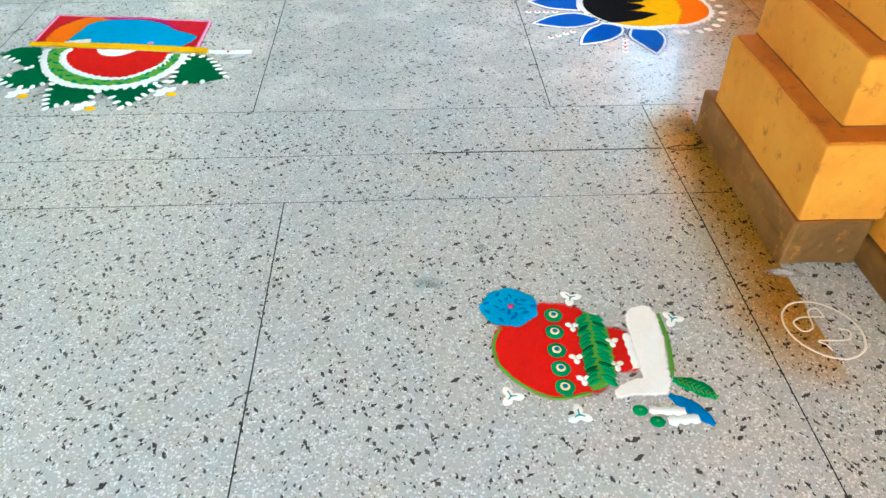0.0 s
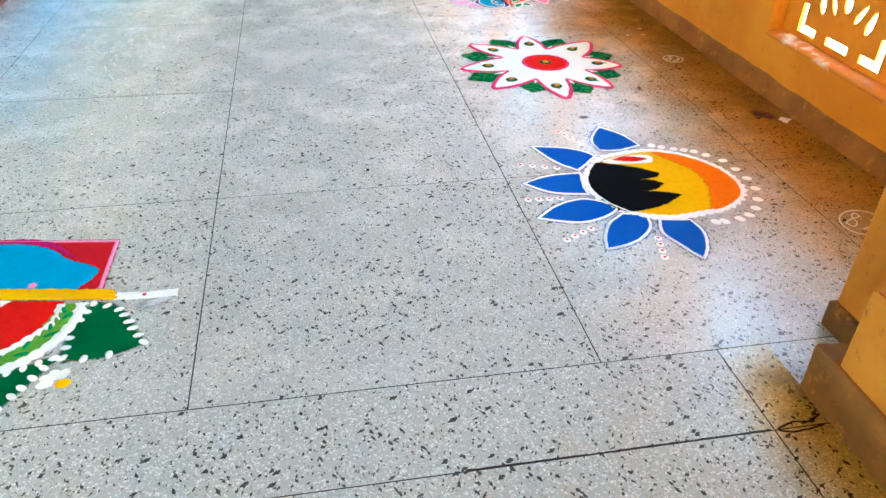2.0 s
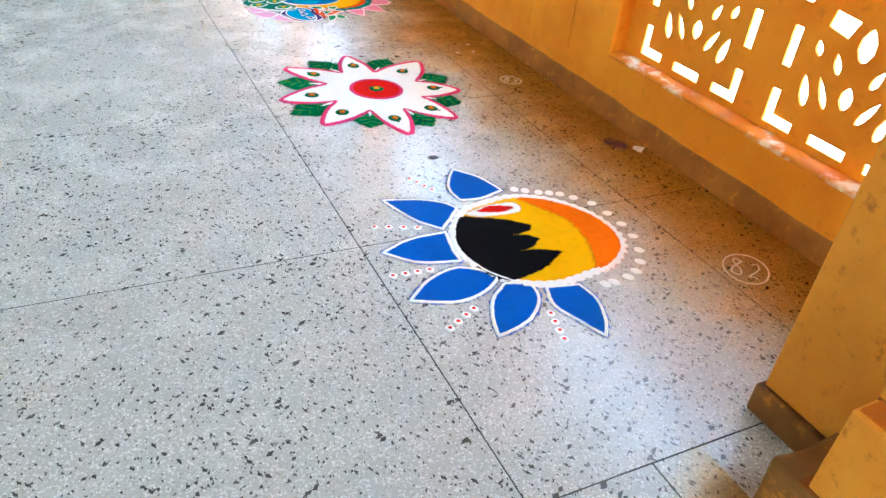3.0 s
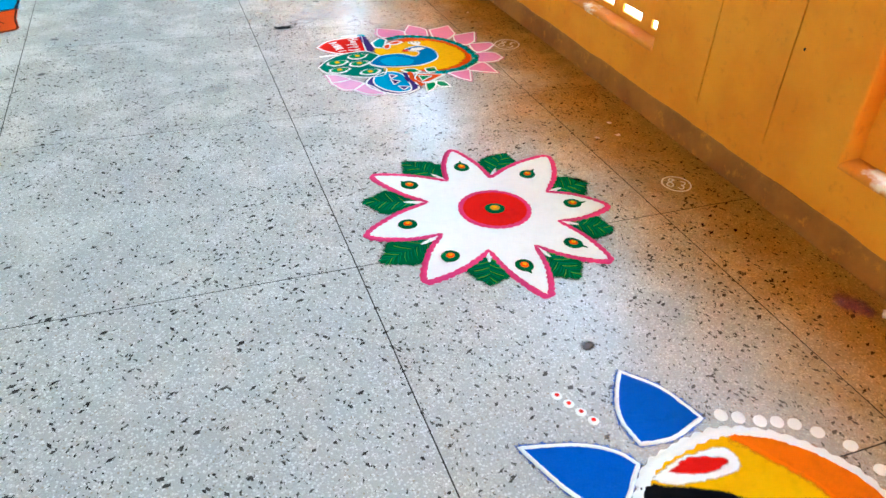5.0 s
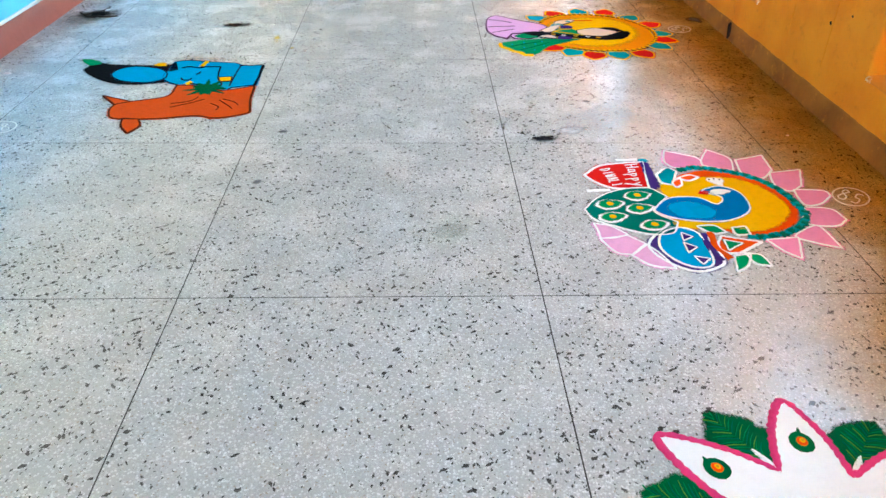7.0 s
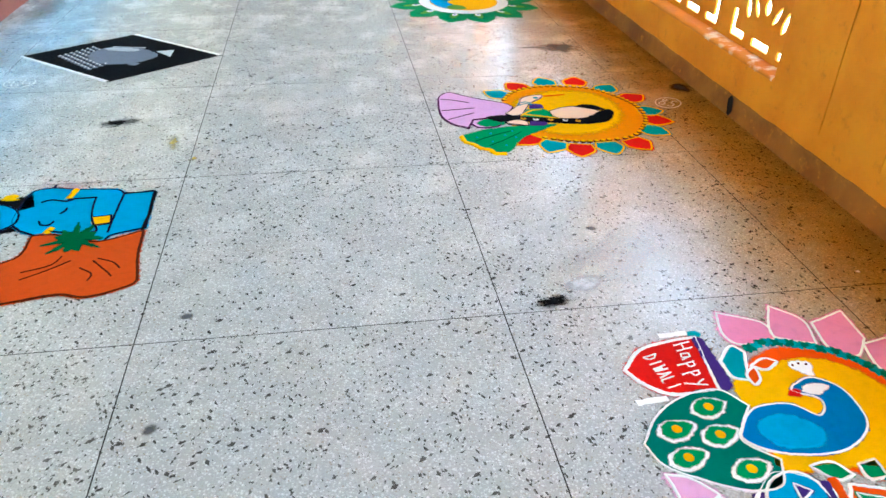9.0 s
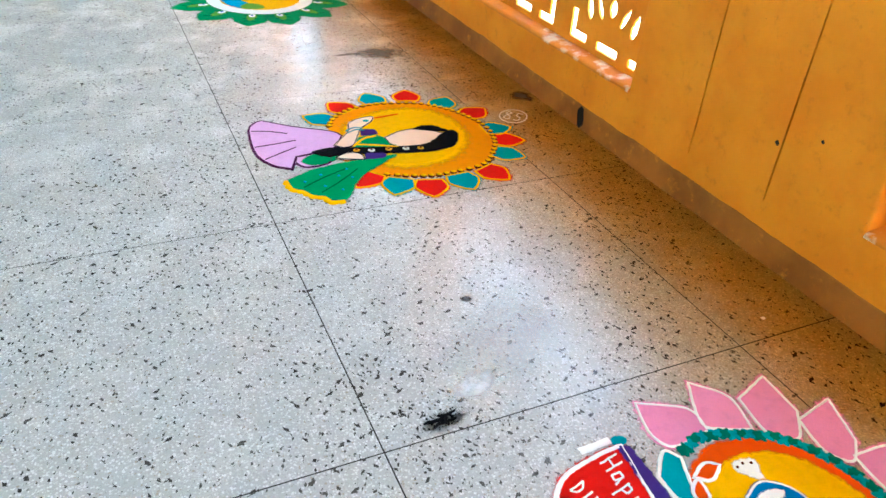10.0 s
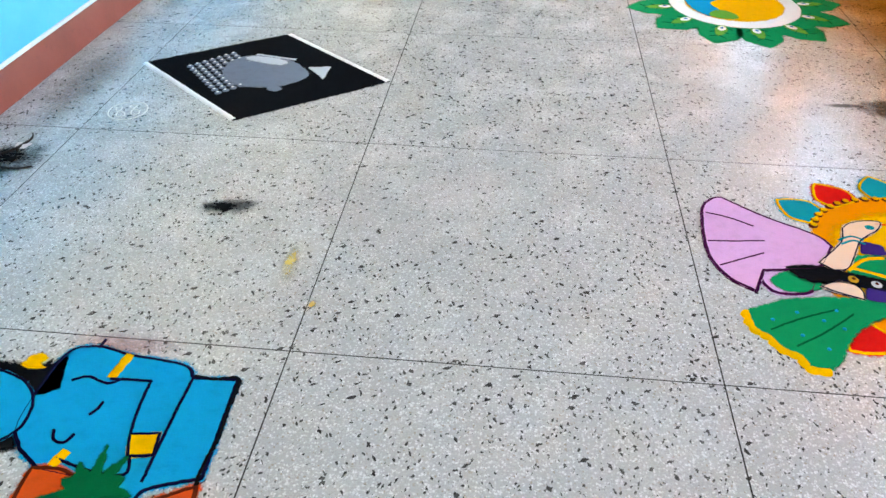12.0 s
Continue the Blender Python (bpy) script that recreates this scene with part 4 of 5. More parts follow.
def peacock_drawing():
    r = rangoli(1.35, 7.0, "rangoli with blue swirl, green fan, orange disc and pink petals")
    field(r, "orange_disc", "DORANGE", 1, [(-0.109,0.101), (0.047,0.224), (0.169,0.228), (0.288,0.162), (0.36,0.05), (0.369,-0.108), (0.314,-0.204), (0.207,-0.265), (0.103,-0.291), (0.006,-0.24), (-0.141,-0.237), (-0.161,-0.198), (-0.106,-0.05)])
    field(r, "yellow_disc", "YELLOW", 2, [(-0.12,0.1,1), (-0.039,0.137), (0.127,0.176), (0.235,0.146), (0.315,0.053), (0.339,-0.079), (0.296,-0.164), (0.223,-0.226), (0.127,-0.256), (0.009,-0.232), (-0.141,-0.237,1), (-0.161,-0.198), (-0.086,-0.092), (-0.126,0.039)], dust=0.022)
    stroke(r, "leaf_ring", "TEALG", 2, 0.011, [(-0.012,0.252), (0.088,0.277), (0.199,0.244), (0.298,0.187), (0.372,0.078), (0.398,-0.047), (0.396,-0.14), (0.342,-0.223), (0.241,-0.283), (0.149,-0.305), (0.1,-0.299)], beads=True)
    field(r, "petal", "PINK", 1, [(-0.01,0.448,1), (0.119,0.374), (0.121,0.288,1), (0.039,0.275), (-0.02,0.283), (-0.04,0.341)], rim=("WHITE", 0.0042, False))
    field(r, "petal", "PINK", 1, [(0.193,0.461,1), (0.268,0.368), (0.243,0.246,1), (0.162,0.279), (0.122,0.32)], rim=("WHITE", 0.0042, False))
    field(r, "petal", "PINK", 1, [(0.292,0.353,1), (0.431,0.401,1), (0.42,0.252,1), (0.34,0.173), (0.275,0.221)], rim=("WHITE", 0.0042, False))
    field(r, "petal", "PINK", 1, [(0.397,0.225,1), (0.548,0.256,1), (0.488,0.106,1), (0.42,0.057), (0.376,0.116)], rim=("WHITE", 0.0042, False))
    field(r, "petal", "PINK", 1, [(0.438,0.071,1), (0.561,0.061), (0.573,0.016,1), (0.496,-0.053), (0.428,-0.055)], rim=("WHITE", 0.0042, False))
    field(r, "petal", "PINK", 1, [(0.418,-0.077,1), (0.52,-0.095), (0.545,-0.177,1), (0.478,-0.226), (0.372,-0.202)], rim=("WHITE", 0.0042, False))
    field(r, "petal", "PINK", 1, [(0.354,-0.242,1), (0.411,-0.232), (0.425,-0.385,1), (0.339,-0.344), (0.286,-0.301)], rim=("WHITE", 0.0042, False))
    field(r, "petal", "PINK", 1, [(0.163,-0.323,1), (0.293,-0.308,1), (0.243,-0.452,1), (0.2,-0.405)], rim=("WHITE", 0.0042, False))
    field(r, "petal", "LPINK", 1, [(-0.472,-0.199,1), (-0.412,-0.221), (-0.359,-0.282,1), (-0.41,-0.306), (-0.468,-0.308,1), (-0.466,-0.254)], rim=("WHITE", 0.0042, False))
    field(r, "petal", "LPINK", 1, [(-0.469,-0.312,1), (-0.361,-0.29,1), (-0.307,-0.348,1), (-0.376,-0.421,1), (-0.432,-0.402)], rim=("WHITE", 0.0042, False))
    field(r, "petal", "LPINK", 1, [(-0.377,-0.425,1), (-0.303,-0.355,1), (-0.267,-0.425), (-0.239,-0.512,1), (-0.324,-0.488)], rim=("WHITE", 0.0042, False))
    field(r, "green_fan", "TEALG", 2, [(-0.488,-0.092,1), (-0.408,0.008), (-0.302,0.071), (-0.183,0.084), (-0.124,0.008,1), (-0.174,-0.052), (-0.21,-0.117), (-0.139,-0.197,1), (-0.184,-0.277), (-0.279,-0.28), (-0.392,-0.225), (-0.465,-0.167)], rim=("WHITE", 0.0042, False))
    field(r, "blue_swirl", "MBLUE", 3, [(-0.194,-0.083), (-0.116,-0.006), (-0.002,-0.002), (0.059,-0.058), (0.1,-0.021), (0.095,0.014), (0.036,0.045), (0.07,0.078), (0.134,0.094), (0.194,0.036), (0.194,-0.071), (0.15,-0.14), (0.045,-0.192), (-0.083,-0.187), (-0.16,-0.157), (-0.203,-0.117)], rim=("WHITE", 0.0042, False))
    field(r, "light_patch", "SKY", 4, [(-0.135,-0.072), (-0.039,-0.048), (0.03,-0.11), (-0.009,-0.161), (-0.114,-0.148)], dust=0.02)
    field(r, "red_panel", "RED", 1, [(-0.431,0.208,1), (-0.349,0.293), (-0.231,0.324), (-0.142,0.332,1), (-0.178,0.084,1), (-0.276,0.081), (-0.343,0.093), (-0.402,0.149)], rim=("WHITE", 0.007, False))
    field(r, "purple_bar", "PURPLE", 2, [(-0.153,0.337,1), (-0.125,0.322,1), (-0.127,0.134), (-0.13,0.091,1), (-0.174,0.075,1)])
    field(r, "teal_shape", "TEAL", 2, [(-0.114,0.208,1), (-0.048,0.272), (-0.017,0.237,1), (-0.07,0.111,1), (-0.111,0.134)], rim=("WHITE", 0.006, False))
    field(r, "orange_leaf", "DORANGE", 3, [(-0.029,0.171,1), (0.027,0.198), (0.064,0.179,1), (0.011,0.148)], rim=("WHITE", 0.006, False))
    field(r, "orange_leaf", "DORANGE", 3, [(-0.063,0.136), (-0.025,0.161), (-0.03,0.113), (-0.061,0.088)], rim=("WHITE", 0.006, False))
    field(r, "pot_shape", "PURPLE", 1, [(-0.194,-0.238), (-0.132,-0.244), (-0.089,-0.274), (-0.06,-0.311), (-0.048,-0.454), (-0.086,-0.505), (-0.171,-0.53), (-0.252,-0.476), (-0.298,-0.391), (-0.278,-0.317)], rim=("WHITE", 0.006, False))
    field(r, "pot_field", "SKY", 2, [(-0.226,-0.278), (-0.145,-0.237), (-0.089,-0.274), (-0.08,-0.385), (-0.1,-0.489), (-0.164,-0.507), (-0.227,-0.459), (-0.258,-0.372)], rim=("WHITE", 0.005, False))
    field(r, "triangle", "PURPLE", 3, [(-0.152,-0.276,1), (-0.116,-0.305,1), (-0.159,-0.332,1)], rim=("WHITE", 0.004, False))
    field(r, "triangle", "PURPLE", 3, [(-0.163,-0.344,1), (-0.123,-0.379,1), (-0.165,-0.415,1)], rim=("WHITE", 0.004, False))
    field(r, "triangle", "PURPLE", 3, [(-0.152,-0.439,1), (-0.098,-0.455,1), (-0.135,-0.49,1)], rim=("WHITE", 0.004, False))
    stroke(r, "stripe", "PURPLE", 3, 0.013, [(-0.066,-0.281), (-0.078,-0.377), (-0.054,-0.471)])
    stroke(r, "stripe", "DORANGE", 3, 0.013, [(-0.036,-0.273), (-0.047,-0.366), (-0.018,-0.453)])
    field(r, "red_triangle", "DORANGE", 2, [(-0.003,-0.298,1), (0.135,-0.342,1), (0.025,-0.417,1), (-0.023,-0.411), (-0.037,-0.365)], rim=("WHITE", 0.006, False))
    field(r, "green_triangle", "GREEN", 3, [(-0.004,-0.328,1), (0.059,-0.352,1), (-0.009,-0.4,1)], rim=("WHITE", 0.004, False))
    field(r, "leaf", "GREEN", 2, [(-0.074,-0.227,1), (-0.008,-0.221), (0.027,-0.271,1), (-0.028,-0.28)], rim=("WHITE", 0.005, False))
    field(r, "leaf", "GREEN", 2, [(0.06,-0.239,1), (0.116,-0.229,1), (0.115,-0.287,1), (0.062,-0.289)], rim=("WHITE", 0.005, False))
    field(r, "leaf", "GREEN", 2, [(-0.002,-0.435,1), (0.063,-0.423,1), (0.022,-0.502), (-0.029,-0.536,1)], rim=("WHITE", 0.005, False))
    field(r, "leaf", "GREEN", 2, [(0.045,-0.416,1), (0.099,-0.432), (0.111,-0.5,1), (0.058,-0.484)], rim=("WHITE", 0.005, False))
    stroke(r, "white_line", "WHITE", 1, 0.01, [(-0.261,0.355), (-0.16,0.359)])
    stroke(r, "white_line", "WHITE", 1, 0.01, [(-0.449,0.066), (-0.348,0.074)])
    for x, y in ((-0.245, 0.022), (-0.375, -0.049), (-0.261, -0.085), (-0.386, -0.152), (-0.235, -0.212)):
        leaf(r, "white_almond", "WHITE", 3, (x - 0.060, y - 0.022), (x + 0.060, y + 0.010), 0.074)
        leaf(r, "green_almond", "GREEN", 4, (x - 0.047, y - 0.017), (x + 0.047, y + 0.008), 0.058)
        dot(r, "YELLOW", x - 0.002, y - 0.005, 0.020, 5)
    lettering(r, "Happy", (-0.232, 0.300), (-0.002, -0.042), (0.060, 0.012), 2)
    lettering(r, "DIWALI", (-0.352, 0.256), (0.004, -0.027), (0.046, 0.012), 2)
    dot(r, "TEAL", -0.138, 0.349, 0.024, 2, squash=0.7)
    field(r, "white_crest", "WHITE", 3, [(0.128, 0.104, 1), (0.092, 0.158), (0.112, 0.170), (0.140, 0.168), (0.160, 0.158), (0.142, 0.104, 1)])
    for x, y in ((0.102, 0.155), (0.124, 0.160), (0.147, 0.153)):
        dot(r, "BROWN", x, y, 0.0055, 4)
    field(r, "red_tip", "RED", 4, [(0.018, 0.030, 1), (0.034, 0.050), (0.062, 0.046, 1), (0.052, 0.024)])
    leaf(r, "white_almond", "WHITE", 4, (0.068, 0.040), (0.158, 0.052), 0.040)
    ring = curve([(-0.012,0.252), (0.088,0.277), (0.199,0.244), (0.298,0.187), (0.372,0.078), (0.398,-0.047), (0.396,-0.14), (0.342,-0.223), (0.241,-0.283), (0.149,-0.305), (0.1,-0.299)], False, 0.022)
    for i, p in enumerate(ring[1:-1], 1):
        d = ring[i + 1] - ring[i - 1]
        for u in (-1, 1):
            dot(r, "TEALG" if i % 2 else "TEAL", p.x + 0.004 * math.sin(i * 3.1), p.y + 0.004 * math.cos(i * 4.3), 0.026, 3, "leaflet", 0.36, math.atan2(d.y, d.x) + u * (0.75 + 0.2 * math.sin(i * 1.9)))


def cow_drawing():
    r = rangoli(-1.15, 8.25, "rangoli of plain sky-blue, black and orange-red shapes outlined dark")
    field(r, "black_field", "BLACK", 1, [(-0.563,0.28), (-0.524,0.373), (-0.414,0.349), (-0.143,0.343), (-0.074,0.392,1), (-0.035,0.267,1), (-0.126,0.193), (-0.054,0.072,1), (-0.233,0.041), (-0.375,0.084), (-0.494,0.179)])
    field(r, "green_tuft", "GREEN", 2, [(-0.638,0.442), (-0.563,0.427), (-0.507,0.374), (-0.562,0.343)])
    field(r, "blue_oval", "SKY", 2, [(-0.382,0.184), (-0.367,0.27), (-0.285,0.318), (-0.158,0.288), (-0.087,0.222), (-0.073,0.128), (-0.132,0.069), (-0.226,0.065), (-0.319,0.102)], rim=("NAVY", 0.0045, False))
    field(r, "blue_field", "SKY", 1, [(-0.039,0.073,1), (-0.087,0.153), (-0.088,0.382), (-0.018,0.431), (0.108,0.409), (0.266,0.388), (0.31,0.344,1), (0.433,0.349,1), (0.45,0.036,1), (0.329,-0.007), (0.295,-0.055), (0.156,0.001), (0.041,0.02,1)], rim=("NAVY", 0.005, False), dust=0.02)
    field(r, "orange_field", "RORANGE", 2, [(0.026,0.02,1), (0.103,0.022), (0.191,-0.013), (0.295,-0.055), (0.449,0.012,1), (0.46,-0.174), (0.489,-0.345,1), (0.463,-0.379), (0.334,-0.428), (0.227,-0.4), (0.029,-0.439), (-0.156,-0.434), (-0.209,-0.37), (-0.22,-0.27), (-0.151,-0.218), (0.015,-0.14)], rim=("BROWN", 0.006, False), dust=0.018)
    field(r, "orange_tip", "RORANGE", 2, [(-0.32,-0.131,1), (-0.154,-0.212,1), (-0.22,-0.256,1), (-0.262,-0.202)], rim=("BROWN", 0.006, False))
    field(r, "orange_tip", "RORANGE", 2, [(-0.12,-0.432,1), (-0.04,-0.442,1), (-0.011,-0.521), (-0.04,-0.611,1), (-0.098,-0.524)], rim=("BROWN", 0.006, False))
    field(r, "yellow_band", "YELLOW", 3, [(0.222,0.141,1), (0.296,0.152,1), (0.306,0.087,1), (0.245,0.076,1)], rim=("NAVY", 0.005, False))
    stroke(r, "yellow_band", "YELLOW", 3, 0.014, [(0.098,0.409), (0.083,0.317)])
    stroke(r, "yellow_band", "YELLOW", 3, 0.014, [(0.086,0.078), (0.069,0.029)])
    stroke(r, "line", "NAVY", 3, 0.0042, [(0.199,0.321), (0.205,0.233), (0.226,0.125), (0.263,0.045), (0.244,0.021), (0.147,0.032), (0.072,0.053)])
    stroke(r, "line", "NAVY", 3, 0.0042, [(0.31,0.344), (0.308,0.212), (0.31,0.007)])
    stroke(r, "line", "NAVY", 3, 0.0042, [(0.083,0.317), (0.199,0.321)])
    stroke(r, "line", "BROWN", 3, 0.0042, [(0.074,-0.293), (0.151,-0.243), (0.223,-0.183)])
    stroke(r, "line", "BROWN", 3, 0.0042, [(0.064,-0.245), (0.156,-0.207), (0.183,-0.149)])
    stroke(r, "line", "BROWN", 3, 0.0042, [(0.268,-0.238), (0.318,-0.284), (0.313,-0.331)])
    stroke(r, "line", "BROWN", 3, 0.0042, [(0.306,-0.195), (0.364,-0.269), (0.394,-0.309)])
    stroke(r, "line", "BROWN", 3, 0.0042, [(0.317,-0.179), (0.379,-0.213), (0.414,-0.26)])
    stroke(r, "line", "NAVY", 3, 0.0042, [(-0.02, 0.30), (0.02, 0.318), (0.083, 0.300), (0.12, 0.322)])
    stroke(r, "line", "NAVY", 3, 0.0042, [(0.02, 0.135), (0.035, 0.105), (0.066, 0.100), (0.078, 0.128)])
    stroke(r, "line", "NAVY", 3, 0.0042, [(0.085, 0.19), (0.10, 0.215), (0.102, 0.235)])
    stroke(r, "line", "NAVY", 2, 0.0045, [(-0.005, 0.425), (0.0, 0.462)])
    stroke(r, "ragged_edge", "BLACK", 2, 0.0058, [(0.31, 0.352), (0.37, 0.346), (0.435, 0.352), (0.441, 0.25), (0.447, 0.15), (0.440, 0.05), (0.452, -0.03)], beads=True)
    field(r, "yellow_flower", "YELLOW", 3, [(-0.19, 0.345, 1), (-0.165, 0.385), (-0.13, 0.372, 1), (-0.14, 0.35), (-0.118, 0.335, 1), (-0.16, 0.33)])
    spikes = []
    for i in range(22):
        q = i / 22 * math.tau
        f = (0.105, 0.055)[i % 2] * (1 + 0.25 * math.sin(i * 2.3))
        spikes.append((0.199 + f * math.cos(q), -0.031 + 1.05 * f * math.sin(q), 1))
    field(r, "green_burst", "DGREEN", 4, spikes)


def woman_drawing():
    r = rangoli(1.4, 9.25, "rangoli of an orange disc with teal and red petals")
    field(r, "orange_disc", "ORANGE2", 1, [(-0.328,0.295), (-0.218,0.409), (-0.071,0.454), (0.087,0.438), (0.229,0.375), (0.335,0.236), (0.391,0.067), (0.372,-0.095), (0.294,-0.234), (0.203,-0.321), (0.071,-0.349), (-0.069,-0.352), (-0.208,-0.303), (-0.319,-0.234), (-0.376,-0.085), (-0.367,0.109)])
    field(r, "yellow_disc", "YELLOW", 2, [(-0.259,0.187), (-0.121,0.301), (0.047,0.33), (0.185,0.268), (0.24,0.113), (0.212,-0.047), (0.098,-0.182), (-0.064,-0.225), (-0.208,-0.174), (-0.279,-0.037)], dust=0.075)
    field(r, "pink_skirt", "LILAC", 3, [(-0.713,0.316), (-0.665,0.393), (-0.631,0.404,1), (-0.502,0.295), (-0.354,0.201), (-0.317,0.139,1), (-0.391,0.023), (-0.502,-0.002), (-0.573,-0.012,1), (-0.62,-0.119,1), (-0.694,-0.055), (-0.735,0.077)], rim=("PLUM", 0.006, False))
    field(r, "pink_fold", "LILAC", 1, [(-0.586,-0.019,1), (-0.499,0.01), (-0.428,-0.069,1), (-0.463,-0.112), (-0.553,-0.118), (-0.587,-0.072)], rim=("PLUM", 0.006, False))
    stroke(r, "fold_line", "PLUM", 4, 0.004, [(-0.726,0.128), (-0.632,0.136), (-0.536,0.148)])
    stroke(r, "fold_line", "PLUM", 4, 0.004, [(-0.71,-0.003), (-0.63,0.039), (-0.552,0.079)])
    stroke(r, "fold_line", "PLUM", 4, 0.004, [(-0.706,0.3), (-0.627,0.274), (-0.553,0.23)])
    field(r, "green_drape", "GREEN", 3, [(-0.668,-0.222,1), (-0.542,-0.159), (-0.354,-0.13), (-0.143,-0.122,1), (-0.219,-0.172), (-0.319,-0.234), (-0.40,-0.312), (-0.45,-0.40), (-0.489,-0.44,1), (-0.535,-0.432), (-0.552,-0.392,1), (-0.596,-0.37), (-0.622,-0.322,1), (-0.658,-0.289)], dust=0.016)
    stroke(r, "hem", "YELLOW", 3, 0.014, [(-0.672, -0.215), (-0.664, -0.289), (-0.628, -0.325), (-0.60, -0.372), (-0.556, -0.398), (-0.545, -0.44), (-0.487, -0.448)], beads=True)
    for x, y in ((-0.60, -0.25), (-0.52, -0.21), (-0.53, -0.31), (-0.45, -0.24), (-0.47, -0.36), (-0.40, -0.19), (-0.40, -0.27)):
        dot(r, "SKY", x, y, 0.008, 4)
    field(r, "green_patch", "GREEN", 2, [(-0.56, -0.055, 1), (-0.50, -0.012), (-0.43, -0.03), (-0.40, -0.075, 1), (-0.47, -0.108), (-0.54, -0.10)])
    for y in (0.196, 0.172):
        stroke(r, "bangle", "TEAL", 5, 0.006, [(-0.285, y - 0.02), (-0.235, y + 0.006), (-0.200, y - 0.012)])
    dot(r, "TEAL", -0.155, 0.262, 0.022, 5, "bead", 0.8)
    stroke(r, "brush_line", "DORANGE", 4, 0.006, [(-0.13, 0.285), (-0.05, 0.292), (0.03, 0.298)], taper=True)
    stroke(r, "fold_line", "DGREEN", 4, 0.004, [(-0.618,-0.296), (-0.519,-0.239), (-0.393,-0.183)])
    stroke(r, "fold_line", "DGREEN", 4, 0.004, [(-0.56,-0.359), (-0.456,-0.287), (-0.354,-0.202)])
    field(r, "black_field", "BLACK", 4, [(-0.499,0.01,1), (-0.402,0.025), (-0.293,-0.005), (-0.116,-0.05), (0.025,-0.063), (0.089,-0.028), (0.146,0.018), (0.21,0.045), (0.213,-0.011), (0.156,-0.105), (0.069,-0.135), (-0.027,-0.132), (-0.203,-0.092), (-0.333,-0.059), (-0.447,-0.053)])
    field(r, "black_strip", "BLACK", 4, [(0.029,0.106,1), (0.09,0.131), (0.147,0.112), (0.194,0.038,1), (0.137,0.056)])
    field(r, "cream_oval", "CREAM", 3, [(-0.131,0.06,1), (-0.035,0.106), (0.067,0.105), (0.133,0.048), (0.163,-0.003), (0.06,-0.069), (-0.082,-0.055), (-0.129,-0.017)], rim=("NAVY", 0.003, False))
    field(r, "cream_bar", "CREAM", 4, [(-0.242,0.258), (-0.174,0.298), (-0.109,0.299), (-0.14,0.243), (-0.211,0.18), (-0.294,0.03), (-0.348,0.008,1), (-0.385,0.044,1), (-0.278,0.166)], rim=("NAVY", 0.003, False))
    field(r, "cream_bar", "CREAM", 4, [(-0.413,-0.079,1), (-0.339,-0.041), (-0.293,-0.082), (-0.297,-0.131,1), (-0.369,-0.103)], rim=("NAVY", 0.003, False))
    field(r, "purple_patch", "PURPLE", 4, [(-0.213,0.175,1), (-0.156,0.157), (-0.152,0.109,1), (-0.228,0.111,1)])
    field(r, "purple_patch", "PURPLE", 4, [(-0.27,-0.069,1), (-0.185,-0.074,1), (-0.205,-0.133), (-0.29,-0.128,1)])
    field(r, "green_patch", "GREEN", 3, [(-0.274,0.095,1), (-0.212,0.099), (-0.153,0.091), (-0.102,-0.043,1), (-0.307,-0.011,1)])
    stroke(r, "edge_line", "YELLOW", 4, 0.009, [(-0.305,0.01), (-0.232,0.075), (-0.165,0.092)])
    stroke(r, "edge_line", "YELLOW", 4, 0.009, [(-0.294,0.03), (-0.198,-0.007), (-0.105,-0.052)])
    spots = ((-0.372, 0.367), (-0.225, 0.475), (-0.034, 0.54), (0.162, 0.526), (0.319, 0.39), (0.426, 0.224), (0.443, 0.01),
             (0.438, -0.127), (0.365, -0.266), (0.213, -0.419), (0.05, -0.446), (-0.11, -0.454), (-0.242, -0.396), (-0.353, -0.304))
    c = Vector((0.02, 0.04))
    for i, p in enumerate(spots):
        p = Vector(p)
        d = (p - c).normalized()
        s = Vector((-d.y, d.x))
        pts = [(*(p - d * 0.075 - s * 0.055), 1), tuple(p - d * 0.01 - s * 0.07), tuple(p + d * 0.045 - s * 0.035), (*(p + d * 0.075), 1),
               tuple(p + d * 0.045 + s * 0.035), tuple(p - d * 0.01 + s * 0.07), (*(p - d * 0.075 + s * 0.055), 1)]
        field(r, "petal", "TEAL" if i % 2 == 0 else "RED", 1, pts, rim=("YELLOW", 0.005, False))
    ring = curve([(-0.328,0.295), (-0.218,0.409), (-0.071,0.454), (0.087,0.438), (0.229,0.375), (0.335,0.236), (0.391,0.067), (0.372,-0.095), (0.294,-0.234), (0.203,-0.321), (0.071,-0.349), (-0.069,-0.352), (-0.208,-0.303), (-0.319,-0.234), (-0.376,-0.085), (-0.367,0.109)], True, 0.034)
    for p in ring:
        if not (p.x < -0.25 and -0.3 < p.y < 0.25):
            dot(r, "BROWN", p.x, p.y, 0.0165, 2, "bead_shadow")
            dot(r, "YELLOW", p.x + 0.002, p.y + 0.003, 0.013, 4, "bead")
    for i, (x, y) in enumerate(((-0.302, -0.034), (-0.237, -0.053), (-0.158, -0.065), (-0.08, -0.081), (-0.013, -0.096))):
        eye_spot(r, x, y, 0.022, (("LGREY" if i % 2 else "GOLD", 1.0), ("BROWN", 0.5)), 5)


